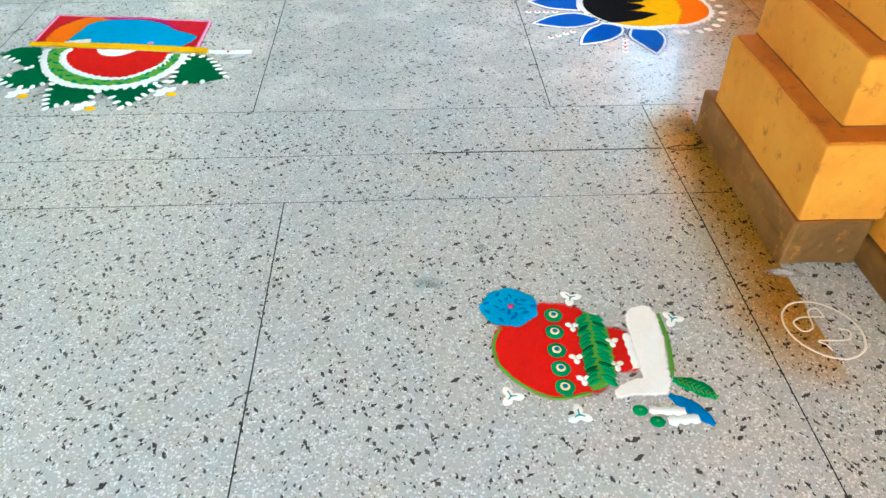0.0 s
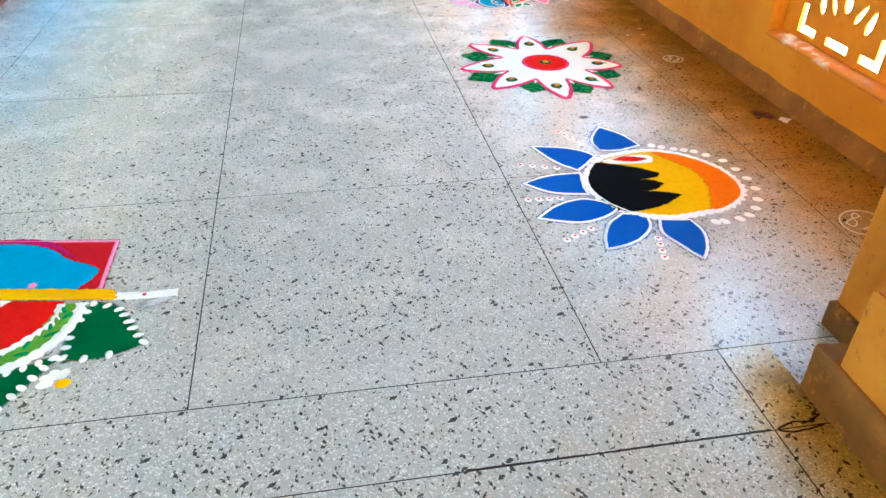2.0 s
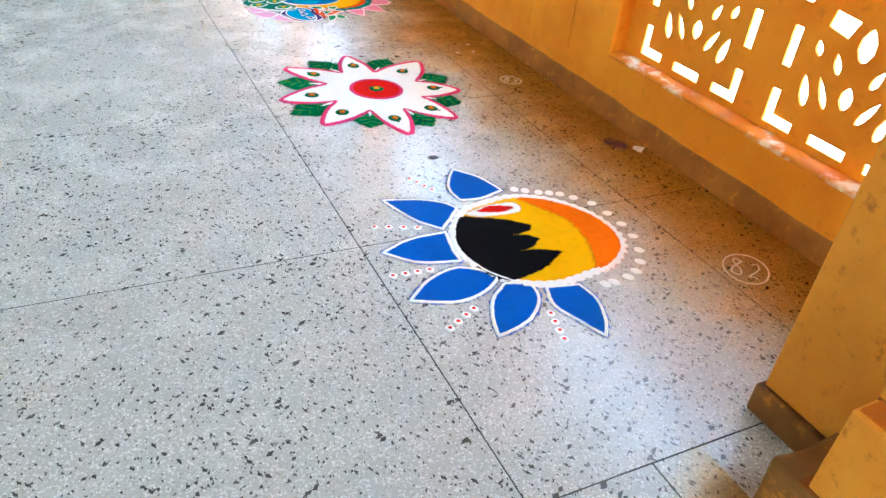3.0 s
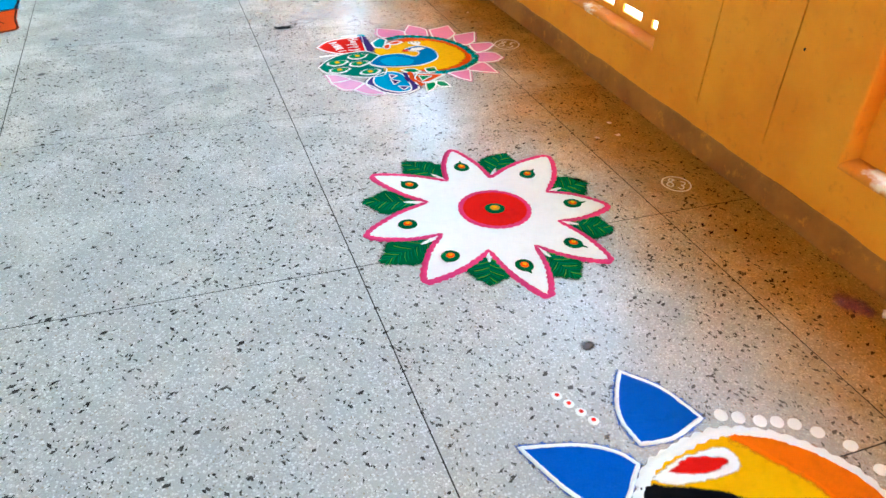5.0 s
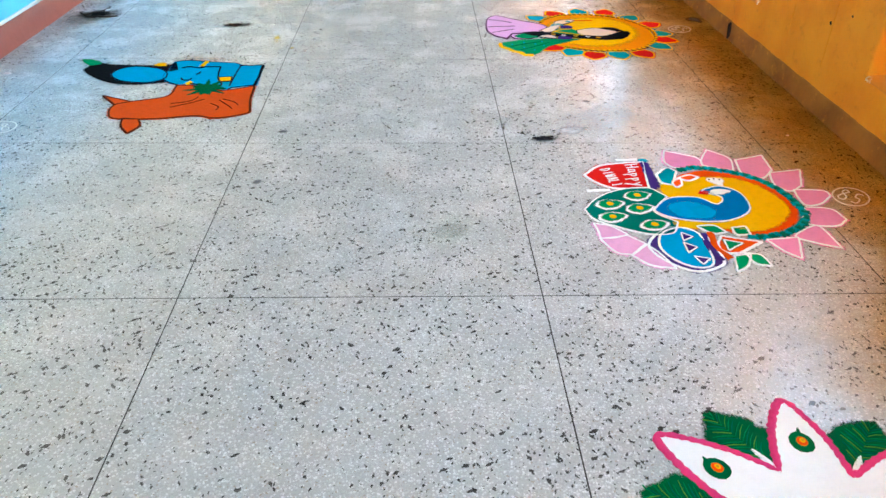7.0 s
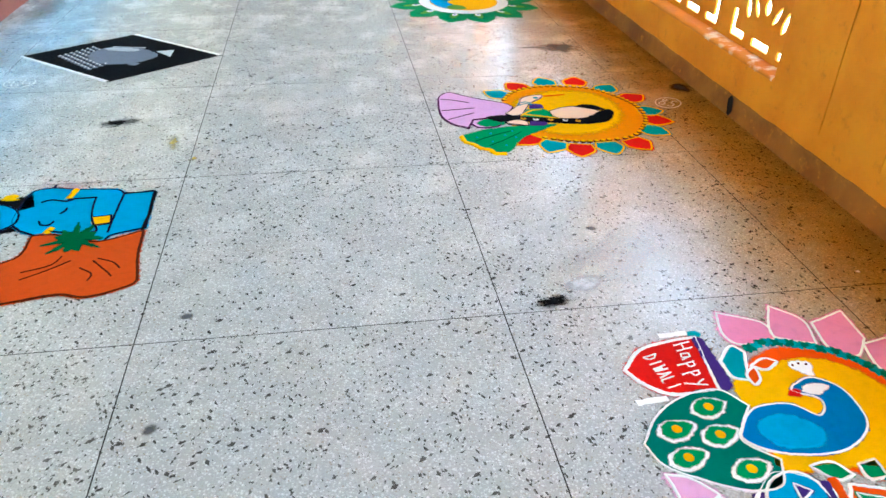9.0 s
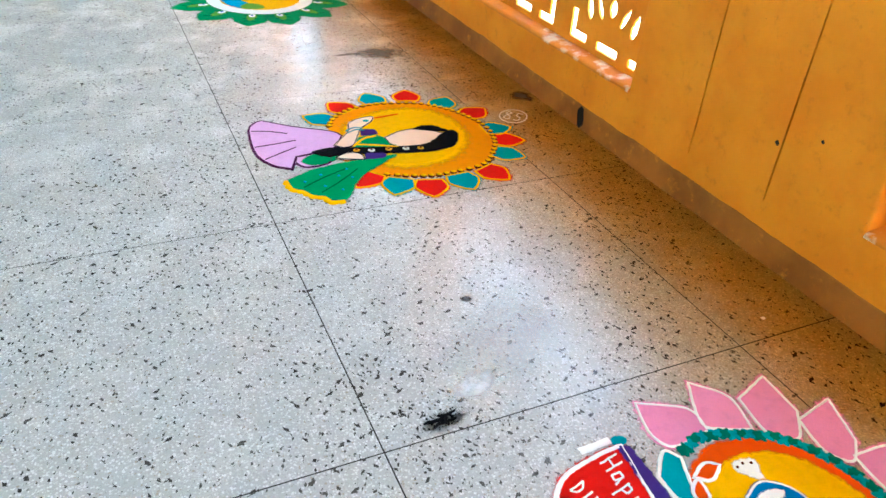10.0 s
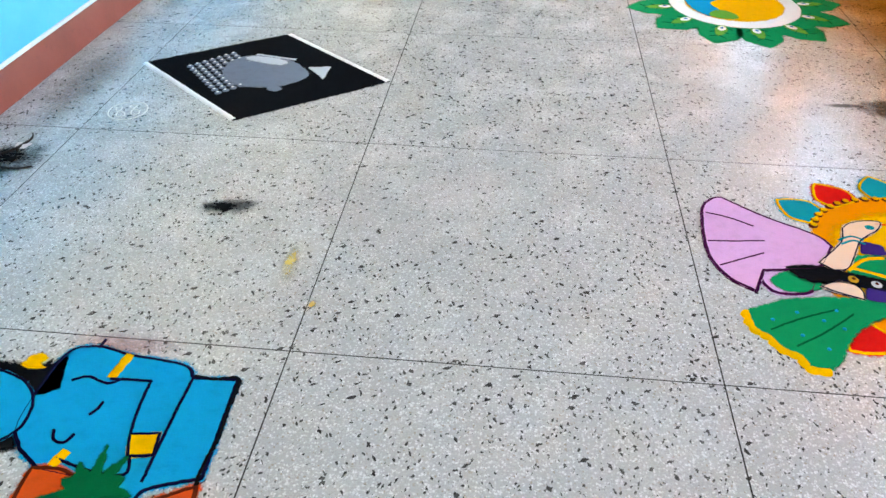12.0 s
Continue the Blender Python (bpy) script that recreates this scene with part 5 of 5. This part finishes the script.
def diamond_drawing():
    r = rangoli(-1.25, 10.65, "black lozenge rangoli with grey oval, bead dots and white edges")
    field(r, "black_ground", "BLACK", 1, [(-0.619,-0.052,1), (0.004,0.381,1), (0.63,-0.141,1), (0.023,-0.59,1)])
    field(r, "grey_oval", "GREY", 2, [(-0.188,-0.129), (-0.182,0.02), (-0.1,0.084), (0.019,0.082), (0.123,0.023), (0.227,-0.1), (0.194,-0.185), (0.116,-0.249), (0.011,-0.266), (-0.092,-0.246)], dust=0.012)
    stroke(r, "edge_line", "LGREY", 2, 0.01, [(-0.09,0.099), (0.021,0.075), (0.128,0.058)])
    field(r, "grey_drop", "GREY", 2, [(0.076,-0.271), (0.109,-0.244), (0.141,-0.271), (0.121,-0.302)])
    field(r, "grey_triangle", "LGREY", 2, [(0.215,-0.029,1), (0.316,-0.012,1), (0.313,-0.142,1)])
    c = [(-0.619,-0.052,1), (0.004,0.381,1), (0.63,-0.141,1), (0.023,-0.59,1)]
    for a, b in ((0, 3), (1, 2)):
        stroke(r, "white_edge", "WHITE", 2, 0.013, [c[a][:2], c[b][:2]])
    for i in range(7):
        for j in range(10):
            x, y = -0.375 + 0.027 * i + 0.0265 * j, -0.075 + 0.029 * i - 0.030 * j
            if ((x - 0.02) / 0.225) ** 2 + ((y + 0.09) / 0.175) ** 2 > 1.0 and x < 0.12:
                dot(r, "GREY", x, y, 0.0185, 2, "bead")
                dot(r, "WHITE", x - 0.004, y + 0.005, 0.0095, 3, "bead")
    field(r, "pale_shade", "LGREY", 3, [(-0.12, 0.05), (-0.02, 0.062), (0.08, 0.02), (0.05, -0.005), (-0.05, 0.02)], dust=0.03)


def leafy_drawing():
    r = rangoli(1.22, 11.735, "rangoli of a white ring round yellow with serrated green leaves")
    for i in range(12):
        q = radians(276 + 30.4 * i)
        d = Vector((math.cos(q), math.sin(q)))
        leaf(r, "leaf", "GREEN", 1, d * 0.30, d * 0.625, 0.24, "DGREEN", 0.12)
        leaf(r, "leaf_light", "LIME", 2, d * 0.36, d * 0.52, 0.06)
        eye_spot(r, *(d * 0.41), 0.042, (("WHITE", 1.0), ("MBLUE", 0.5)), 3, 0.6, q)
    circ = lambda f: [(f * math.cos(a / 20 * math.tau), f * math.sin(a / 20 * math.tau)) for a in range(20)]
    field(r, "white_ring", "WHITE", 3, circ(0.365))
    field(r, "yellow_disc", "YELLOW", 4, circ(0.275))
    field(r, "blue_field", "SKY", 5, [(-0.27, 0.02), (-0.235, -0.13), (-0.16, -0.215), (-0.10, -0.14), (-0.14, 0.0), (-0.06, 0.10), (-0.13, 0.22), (-0.235, 0.14)])
    field(r, "green_field", "LIME", 6, [(-0.17, -0.20), (-0.10, -0.25), (-0.02, -0.23), (-0.05, -0.15), (-0.12, -0.12)])


for draw in (pot_drawing, face_drawing, sun_drawing, star_drawing, peacock_drawing, cow_drawing, woman_drawing, diamond_drawing, leafy_drawing):
    draw()


# ---- chalk marks, ash, smears and litter ----
def smear_mat(name, colour, dense, grain=55, rough=0.9, patch=1.1):
    """A thin film that thins out towards its edge in a broken, grainy way."""
    k = Mat("film_" + name, rough, 0.2)
    tc = k.t.nodes.new("ShaderNodeTexCoord").outputs["Object"]
    ln = k.t.nodes.new("ShaderNodeVectorMath")
    ln.operation = "LENGTH"
    k.put(ln.inputs[0], tc)
    fall = k.ramp(ln.outputs["Value"], 1.0, 0.15)
    broken = k.ramp(k.math("ADD", k.math("MULTIPLY", fall, 0.75), k.math("SUBTRACT", k.math("ADD", k.noise(grain, 6, 0.75), k.math("MULTIPLY", k.noise(14, 4, 0.65), patch)), 0.5 + 0.5 * patch)), 0.15, 0.95, 0.0, dense)
    k.put(k.b.inputs["Alpha"], k.math("MULTIPLY", broken, k.ramp(ln.outputs["Value"], 1.0, 0.45)))
    return k.done(k.mix(k.noise(grain * 3, 2), lin(*colour), tuple(0.75 * v for v in lin(*colour)[:3]) + (1,)))


FILMS = {
    "soot": smear_mat("soot", (36, 34, 34), 0.75), "dust": smear_mat("dust", (246, 248, 252), 0.8, 40, 0.9, 1.0), "yellow": smear_mat("yellow", (250, 216, 96), 0.5, 70),
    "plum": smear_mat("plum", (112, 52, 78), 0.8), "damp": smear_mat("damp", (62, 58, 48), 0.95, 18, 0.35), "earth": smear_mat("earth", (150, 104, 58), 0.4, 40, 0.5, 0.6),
    "grey": smear_mat("grey", (96, 98, 102), 1.0, 12), "teal": smear_mat("teal", (70, 170, 170), 0.5, 60), "rose": smear_mat("rose", (226, 150, 150), 0.4, 40),
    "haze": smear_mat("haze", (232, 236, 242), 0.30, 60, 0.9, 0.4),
    "green": smear_mat("green", (120, 170, 130), 0.35, 40),
}


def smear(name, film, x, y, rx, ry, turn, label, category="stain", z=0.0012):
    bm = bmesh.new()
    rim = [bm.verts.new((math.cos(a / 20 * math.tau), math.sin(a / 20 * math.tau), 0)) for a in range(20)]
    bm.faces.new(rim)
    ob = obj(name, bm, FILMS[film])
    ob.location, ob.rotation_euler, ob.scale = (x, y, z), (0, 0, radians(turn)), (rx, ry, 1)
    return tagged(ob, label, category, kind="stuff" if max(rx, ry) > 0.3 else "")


smear("powder_smear", "dust", 0.94, 7.68, 0.15, 0.075, 25, "smear of spilled white powder on the terrazzo")
smear("powder_smear", "haze", 1.12, 7.84, 0.42, 0.26, 40, "faint dusting of white powder on the terrazzo", z=0.0016)
smear("powder_smear", "dust", -0.75, 3.31, 0.12, 0.05, 30, "dab of white powder on the terrazzo")
smear("soot_mark", "soot", 0.80, 7.585, 0.15, 0.055, 12, "black soot mark beside a floor joint")
smear("soot_mark", "soot", -1.03, 9.41, 0.20, 0.09, 8, "black soot mark on the terrazzo")
smear("soot_mark", "soot", -2.02, 9.64, 0.26, 0.22, 30, "black soot mark by the red skirting")
smear("powder_smear", "yellow", -0.71, 9.12, 0.045, 0.17, 5, "streak of spilled yellow powder")
smear("powder_smear", "yellow", -0.59, 8.925, 0.03, 0.03, 0, "fleck of spilled yellow powder")
smear("powder_smear", "plum", 2.12, 4.45, 0.13, 0.09, 120, "smear of plum powder beside the skirting")
smear("damp_stain", "damp", 1.66, 10.45, 0.24, 0.17, -10, "dark dried stain on the terrazzo")
smear("damp_stain", "damp", 1.45, 10.47, 0.17, 0.035, 3, "thin dark dried stain on the terrazzo", z=0.0016)
smear("damp_stain", "damp", 2.17, 9.60, 0.11, 0.12, 0, "dark stain beside the skirting")
smear("grey_spot", "grey", 1.17, 4.545, 0.042, 0.034, 0, "small grey spot on the terrazzo")
smear("grey_spot", "grey", 1.095, 8.055, 0.040, 0.028, -20, "small grey spot on the terrazzo")
smear("grey_spot", "grey", -0.46, 7.665, 0.045, 0.03, 10, "small grey spot on the terrazzo")
smear("grey_spot", "grey", -0.49, 7.15, 0.04, 0.03, 30, "small grey spot on the terrazzo")
smear("powder_smear", "teal", 0.24, 1.90, 0.03, 0.03, 0, "faint teal powder fleck")
smear("powder_smear", "teal", 0.07, 1.74, 0.08, 0.05, 0, "faint teal powder fleck")
smear("powder_smear", "rose", -1.08, 8.70, 0.28, 0.07, 0, "faint pink powder dust on the terrazzo")
smear("powder_smear", "green", 0.32, 6.75, 0.14, 0.10, 0, "faint green powder dust on the terrazzo")


def stain_shade_glaze(name, tint, low, high):
    """A see-through ochre film of dirt and painted shade, patchy and ragged, that leaves the chips below it visible."""
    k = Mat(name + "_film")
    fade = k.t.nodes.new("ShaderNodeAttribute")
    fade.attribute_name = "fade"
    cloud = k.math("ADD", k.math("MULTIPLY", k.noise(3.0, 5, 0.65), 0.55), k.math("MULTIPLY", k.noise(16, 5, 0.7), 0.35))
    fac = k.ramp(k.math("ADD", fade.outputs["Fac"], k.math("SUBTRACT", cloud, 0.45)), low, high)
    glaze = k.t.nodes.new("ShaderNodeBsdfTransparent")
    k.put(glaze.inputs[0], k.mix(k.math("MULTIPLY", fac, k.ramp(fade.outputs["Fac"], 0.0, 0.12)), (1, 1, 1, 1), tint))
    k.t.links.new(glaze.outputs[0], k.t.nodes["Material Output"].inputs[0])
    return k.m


# tint holds dirt plus the wall's shade and orange bounce, painted in
STAIN_SHADE = stain_shade_glaze("ochre_stain_shade", (0.83, 0.55, 0.21, 1.0), -0.05, 0.85)


def stain_shade_band(x_foot, x_edge, y0, y1, label, z=0.0008):
    """Ochre wash, trodden dirt and painted wall shade along a skirting: strongest at its foot, with a wandering outer
    edge.
    """
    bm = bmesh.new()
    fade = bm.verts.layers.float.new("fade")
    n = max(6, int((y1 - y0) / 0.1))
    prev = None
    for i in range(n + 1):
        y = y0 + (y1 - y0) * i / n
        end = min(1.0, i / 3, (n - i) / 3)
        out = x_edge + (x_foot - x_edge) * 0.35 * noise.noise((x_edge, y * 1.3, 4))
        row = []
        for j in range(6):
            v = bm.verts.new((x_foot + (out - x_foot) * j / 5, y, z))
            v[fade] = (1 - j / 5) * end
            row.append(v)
        if prev:
            for p, q, r, t in zip(prev, prev[1:], row[1:], row):
                bm.faces.new((p, q, r, t))
        prev = row
    bmesh.ops.recalc_face_normals(bm, faces=bm.faces)
    return tagged(obj("dirt_shade_film", bm, STAIN_SHADE), label, "dirt", kind="stuff")


# dirt bands that also paint shade and orange bounce beside wall and pier
stain_shade_band(EAST, 1.42, 2.70, 16.0, "ochre wash and dirt with painted shade along the skirting")
stain_shade_band(1.16, 0.88, 1.25, 2.85, "ochre dirt with painted shade round the plinth")
stain_shade_band(2.25, 1.20, 0.30, 1.765, "ochre dirt with painted shade in front of the pier", z=0.0012)
smear("powder_smear", "dust", 1.16, 1.74, 0.10, 0.035, -10, "white dust at the foot of the plinth", z=0.0014)
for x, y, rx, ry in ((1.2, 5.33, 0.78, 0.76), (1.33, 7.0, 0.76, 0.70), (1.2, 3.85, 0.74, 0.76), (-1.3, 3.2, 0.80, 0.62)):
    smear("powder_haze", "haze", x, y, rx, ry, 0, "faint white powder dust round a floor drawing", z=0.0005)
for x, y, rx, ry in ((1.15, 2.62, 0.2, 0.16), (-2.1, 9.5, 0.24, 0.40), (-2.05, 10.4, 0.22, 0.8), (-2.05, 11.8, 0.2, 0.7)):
    smear("dirt_shade_film", "earth", x, y, rx, ry, 0, "earthy dirt on the terrazzo", z=0.0009)


def chalk_mark(x, y, rx, ry, turn, digits):
    """A chalked oval round a looping number."""
    root = tagged(new("chalk_mark"), "chalk oval with a number on the terrazzo", "chalk mark", "chalk numbers")
    root.matrix_world = pose(x, y, 0, 0, 0, turn)
    ring = [(rx * math.cos(a / 14 * math.tau), ry * math.sin(a / 14 * math.tau)) for a in range(15)]
    smooth(part("oval", ribbon(curve(ring, False, 0.01), False, 0.0032, 0.0024), POWDER["CHALK"], root))
    shapes = {"8": ((0.3, 0.8), (-0.5, 1), (-0.6, 0.4), (0.5, -0.3), (0.4, -1), (-0.5, -0.9), (-0.5, -0.2), (0.3, 0.8)),
              "3": ((-0.5, 0.9), (0.4, 0.8), (0.3, 0.1), (-0.2, 0.0), (0.5, -0.3), (0.3, -1), (-0.5, -0.8)),
              "5": ((0.5, 1), (-0.4, 1), (-0.4, 0.2), (0.4, 0.0), (0.4, -0.9), (-0.5, -0.9)),
              "2": ((-0.5, 0.7), (0.1, 1), (0.5, 0.4), (-0.5, -0.9), (0.0, -0.8), (0.6, -0.9))}
    for i, d in enumerate(digits):
        pts = [(rx * (0.36 * u + 0.72 * (i - 0.5)), ry * 0.55 * v) for u, v in shapes[d]]
        smooth(part("digit", ribbon(curve(pts, False, 0.006), False, 0.0028, 0.0024), POWDER["CHALK"], root))


chalk_mark(1.17, 1.50, 0.115, 0.10, -60, "82")
chalk_mark(1.946, 3.405, 0.085, 0.10, -50, "82")
chalk_mark(2.016, 5.31, 0.060, 0.060, -45, "83")
chalk_mark(2.007, 7.01, 0.07, 0.085, -45, "85")
chalk_mark(1.995, 9.37, 0.07, 0.085, -45, "85")
chalk_mark(-1.727, 10.095, 0.085, 0.085, 25, "88")
chalk_mark(-1.82, 7.71, 0.075, 0.075, 20, "88")


def ash_heap(x, y, size, label):
    rng = random.Random(int(x * 100 + y * 10))
    root = tagged(new("ash_heap"), label, "ash")
    root.location = (x, y, 0)
    for i in range(14):
        a, l = rng.uniform(0, math.tau), rng.uniform(0.3, 1.0) * size
        d = Vector((math.cos(a) * l, math.sin(a) * l * 0.5))
        o = Vector((rng.uniform(-0.4, 0.4), rng.uniform(-0.25, 0.25))) * size
        smooth(part("charred_sliver", ribbon([o - d * 0.5, o, o + d * 0.5], False, 0.0028 + 0.002 * rng.random(), 0.005 + 0.004 * rng.random(), taper=True), ASH, root))


def spatter(x, y, reach, count, material, label):
    """Loose flecks thrown out round a burnt spot, thinning outwards."""
    rng = random.Random(int(x * 57 + y * 13))
    bm = bmesh.new()
    for i in range(count):
        a, l = rng.uniform(0, math.tau), reach * rng.random() ** 1.6
        c = Vector((x + math.cos(a) * l, y + math.sin(a) * l * 0.7, 0.0))
        rad = rng.uniform(0.0015, 0.005) * (1.3 - l / reach)
        ring = [bm.verts.new(c + Vector((math.cos(q * 1.257 + a) * rad * rng.uniform(0.6, 1.3), math.sin(q * 1.257 + a) * rad, 0.0004))) for q in range(5)]
        top = bm.verts.new(c + Vector((0, 0, 0.003)))
        for q in range(5):
            bm.faces.new((ring[q - 1], ring[q], top))
    bmesh.ops.recalc_face_normals(bm, faces=bm.faces)
    return tagged(obj("ash_flecks", bm, material), label, "ash", kind="stuff")


spatter(0.80, 7.585, 0.16, 70, ASH, "black ash flecks scattered round a burnt spot")
spatter(-1.04, 9.405, 0.20, 90, ASH, "black ash flecks scattered round a burnt spot")
spatter(-2.03, 9.66, 0.24, 160, ASH, "black ash and charred crumbs by the red skirting")
spatter(0.94, 7.70, 0.22, 120, DUST, "white powder grains scattered on the terrazzo")
ash_heap(0.80, 7.585, 0.07, "small heap of black ash beside a floor joint")
ash_heap(-1.04, 9.405, 0.08, "small heap of black ash on the terrazzo")
ash_heap(-2.03, 9.66, 0.13, "heap of black ash near the red skirting")


def twig(x, y, z, length, turn, label):
    bm = bmesh.new()
    rings = []
    for i in range(9):
        t = i / 8
        rad = 0.0065 * (1 - 0.5 * t)
        cx, cy = (t - 0.5) * length, 0.012 * math.sin(t * 5 + length * 9)
        rings.append([bm.verts.new((cx, cy + rad * math.cos(a * math.pi / 3), rad + rad * math.sin(a * math.pi / 3))) for a in range(6)])
    for a, b in zip(rings, rings[1:]):
        for i in range(6):
            bm.faces.new((a[i - 1], a[i], b[i], b[i - 1]))
    bm.faces.new(rings[0]), bm.faces.new(rings[-1])
    bmesh.ops.recalc_face_normals(bm, faces=bm.faces)
    ob = smooth(obj("twig", bm, TWIG))
    ob.matrix_world = pose(x, y, z, 0, 0, turn)
    return tagged(ob, label, "twig", "charred twigs")


for x, y, l, t in ((-1.97, 9.58, 0.16, 12), (-2.06, 9.70, 0.22, 60), (-2.10, 9.60, 0.18, -35), (-2.02, 9.78, 0.14, 100)):
    twig(x, y, 0.0005, l, t, "charred twig lying by the red skirting")


def litter(name, x, y, size, turn, label, material=PAPER):
    """A crumpled scrap."""
    bm = bmesh.new()
    rng = random.Random(int(x * 991 + y * 37))
    n = 5
    grid = [[bm.verts.new(((i / n - 0.5) * size * (1.5 - 0.5 * j / n), (j / n - 0.5) * size, 0.001 + size * 0.28 * rng.random() * (1 - abs(i / n - 0.5)))) for j in range(n + 1)] for i in range(n + 1)]
    for i in range(n):
        for j in range(n):
            bm.faces.new((grid[i][j], grid[i + 1][j], grid[i + 1][j + 1], grid[i][j + 1]))
    ob = obj(name, bm, material)
    m = ob.modifiers.new("thickness", "SOLIDIFY")
    m.thickness = 0.0008
    ob.matrix_world = pose(x, y, 0, 0, 0, turn)
    return tagged(ob, label, "scrap")


litter("paper_scrap", 2.19, 4.37, 0.050, 40, "crumpled white paper scrap beside the skirting")
for x, y, q in ((2.045, 5.90, 0.016), (2.018, 5.775, 0.018), (1.909, 5.776, 0.015), (2.0, 7.62, 0.012), (-2.12, 8.45, 0.03), (-2.02, 9.745, 0.045)):
    litter("paper_scrap", x, y, q, x * 90, "small white paper scrap on the terrazzo")

# drain hole broken through the skirting
hole = bmesh.new()
rim = [(0.030 * math.cos(a / 12 * math.tau) * (1 + 0.2 * math.sin(a * 2.1)), 0.058 * math.sin(a / 12 * math.tau)) for a in range(12)]
front = [hole.verts.new((0.0, u, v)) for u, v in rim]
deep = [hole.verts.new((0.004, u * 0.8, v * 0.8)) for u, v in rim]
for i in range(12):
    hole.faces.new((front[i - 1], front[i], deep[i], deep[i - 1]))
hole.faces.new(deep)
bmesh.ops.recalc_face_normals(hole, faces=hole.faces)
drain = tagged(obj("drain_hole", hole, SOOT), "blackened drain hole broken through the skirting", "drain hole")
drain.location = (EAST - 0.019, 9.14, 0.062)

# small holes knocked in the wall plaster
for y, z, rad in ((8.0, 0.44, 0.009), (7.83, 0.52, 0.006), (5.12, 0.62, 0.006), (10.72, 0.47, 0.007)):
    bm = bmesh.new()
    pit = [bm.verts.new((0, rad * math.cos(q * 0.785) * (1 + 0.25 * math.sin(q * 5 + y)), rad * 1.2 * math.sin(q * 0.785))) for q in range(8)]
    core = [bm.verts.new((-0.0015, v.co.y * 0.7, v.co.z * 0.7)) for v in pit]
    for q in range(8):
        bm.faces.new((pit[q - 1], pit[q], core[q], core[q - 1]))
    bm.faces.new(core)
    bmesh.ops.recalc_face_normals(bm, faces=bm.faces)
    chip = tagged(obj("plaster_chip", bm, SOOT), "small dark chip knocked in the ochre plaster", "chip", "wall chips")
    chip.location = (EAST - 0.0005, y, z)

# hairline cracks in the terrazzo beside the plinth
for pts in ([(1.0, 2.458), (1.06, 2.475), (1.10, 2.468), (1.15, 2.49)], [(1.0, 2.452), (1.05, 2.44), (1.14, 2.452)], [(0.12, 2.458), (0.5, 2.456), (0.98, 2.457)]):
    smooth(part("crack", ribbon(curve(pts, False, 0.012), False, 0.0028, 0.0008), SOOT, floor))


# ---- floor panels ----
CELLS = []
ys = [2.79, 3.973, 5.13, 6.336, 7.538, 8.725, 9.92, 11.12]
while ys[-1] < NORTH - 0.6:
    ys.append(ys[-1] + 1.2)
ys[-1] = NORTH
xs = [WEST, -1.86, -0.605, 0.61, 1.82, EAST]
for y0, y1 in zip(ys, ys[1:]):
    CELLS += [(x0, x1, y0, y1) for x0, x1 in zip(xs, xs[1:])]
for y0, y1 in ((2.455, 2.79), (2.165, 2.455)):
    CELLS += [(x0, x1, y0, y1) for x0, x1 in ((WEST, 0.99), (0.99, EAST))]
ys = [SOUTH, -3.4, -2.0, -0.65, 0.75, 2.165]
for y0, y1 in zip(ys, ys[1:]):
    CELLS += [(x0, x1, y0, y1) for x0, x1 in ((WEST, -1.8), (-1.8, -0.41), (-0.41, 0.99), (0.99, EAST))]
SLAB = {}
for x0, x1, y0, y1 in CELLS:
    g, c = 0.0021, 0.0010
    w, l = round(x1 - x0, 3), round(y1 - y0, 3)
    coarse = y1 < 2.8
    if (w, l, coarse) not in SLAB:
        bm = bmesh.new()
        lo = [bm.verts.new((u * (w / 2 - g), v * (l / 2 - g), -0.0009)) for u, v in ((-1, -1), (1, -1), (1, 1), (-1, 1))]
        up = [bm.verts.new((u * (w / 2 - g - c * 0.5), v * (l / 2 - g - c * 0.5), 0)) for u, v in ((-1, -1), (1, -1), (1, 1), (-1, 1))]
        bm.faces.new(up)
        for i in range(4):
            bm.faces.new((lo[i - 1], lo[i], up[i], up[i - 1]))
        me = bpy.data.meshes.new("panel")
        bm.to_mesh(me)
        bm.free()
        me.materials.append(FLOOR_COARSE if coarse else FLOOR)
        SLAB[(w, l, coarse)] = me
    ob = new("panel", SLAB[(w, l, coarse)])
    ob.parent = floor
    ob.location = ((x0 + x1) / 2, (y0 + y1) / 2, 0)
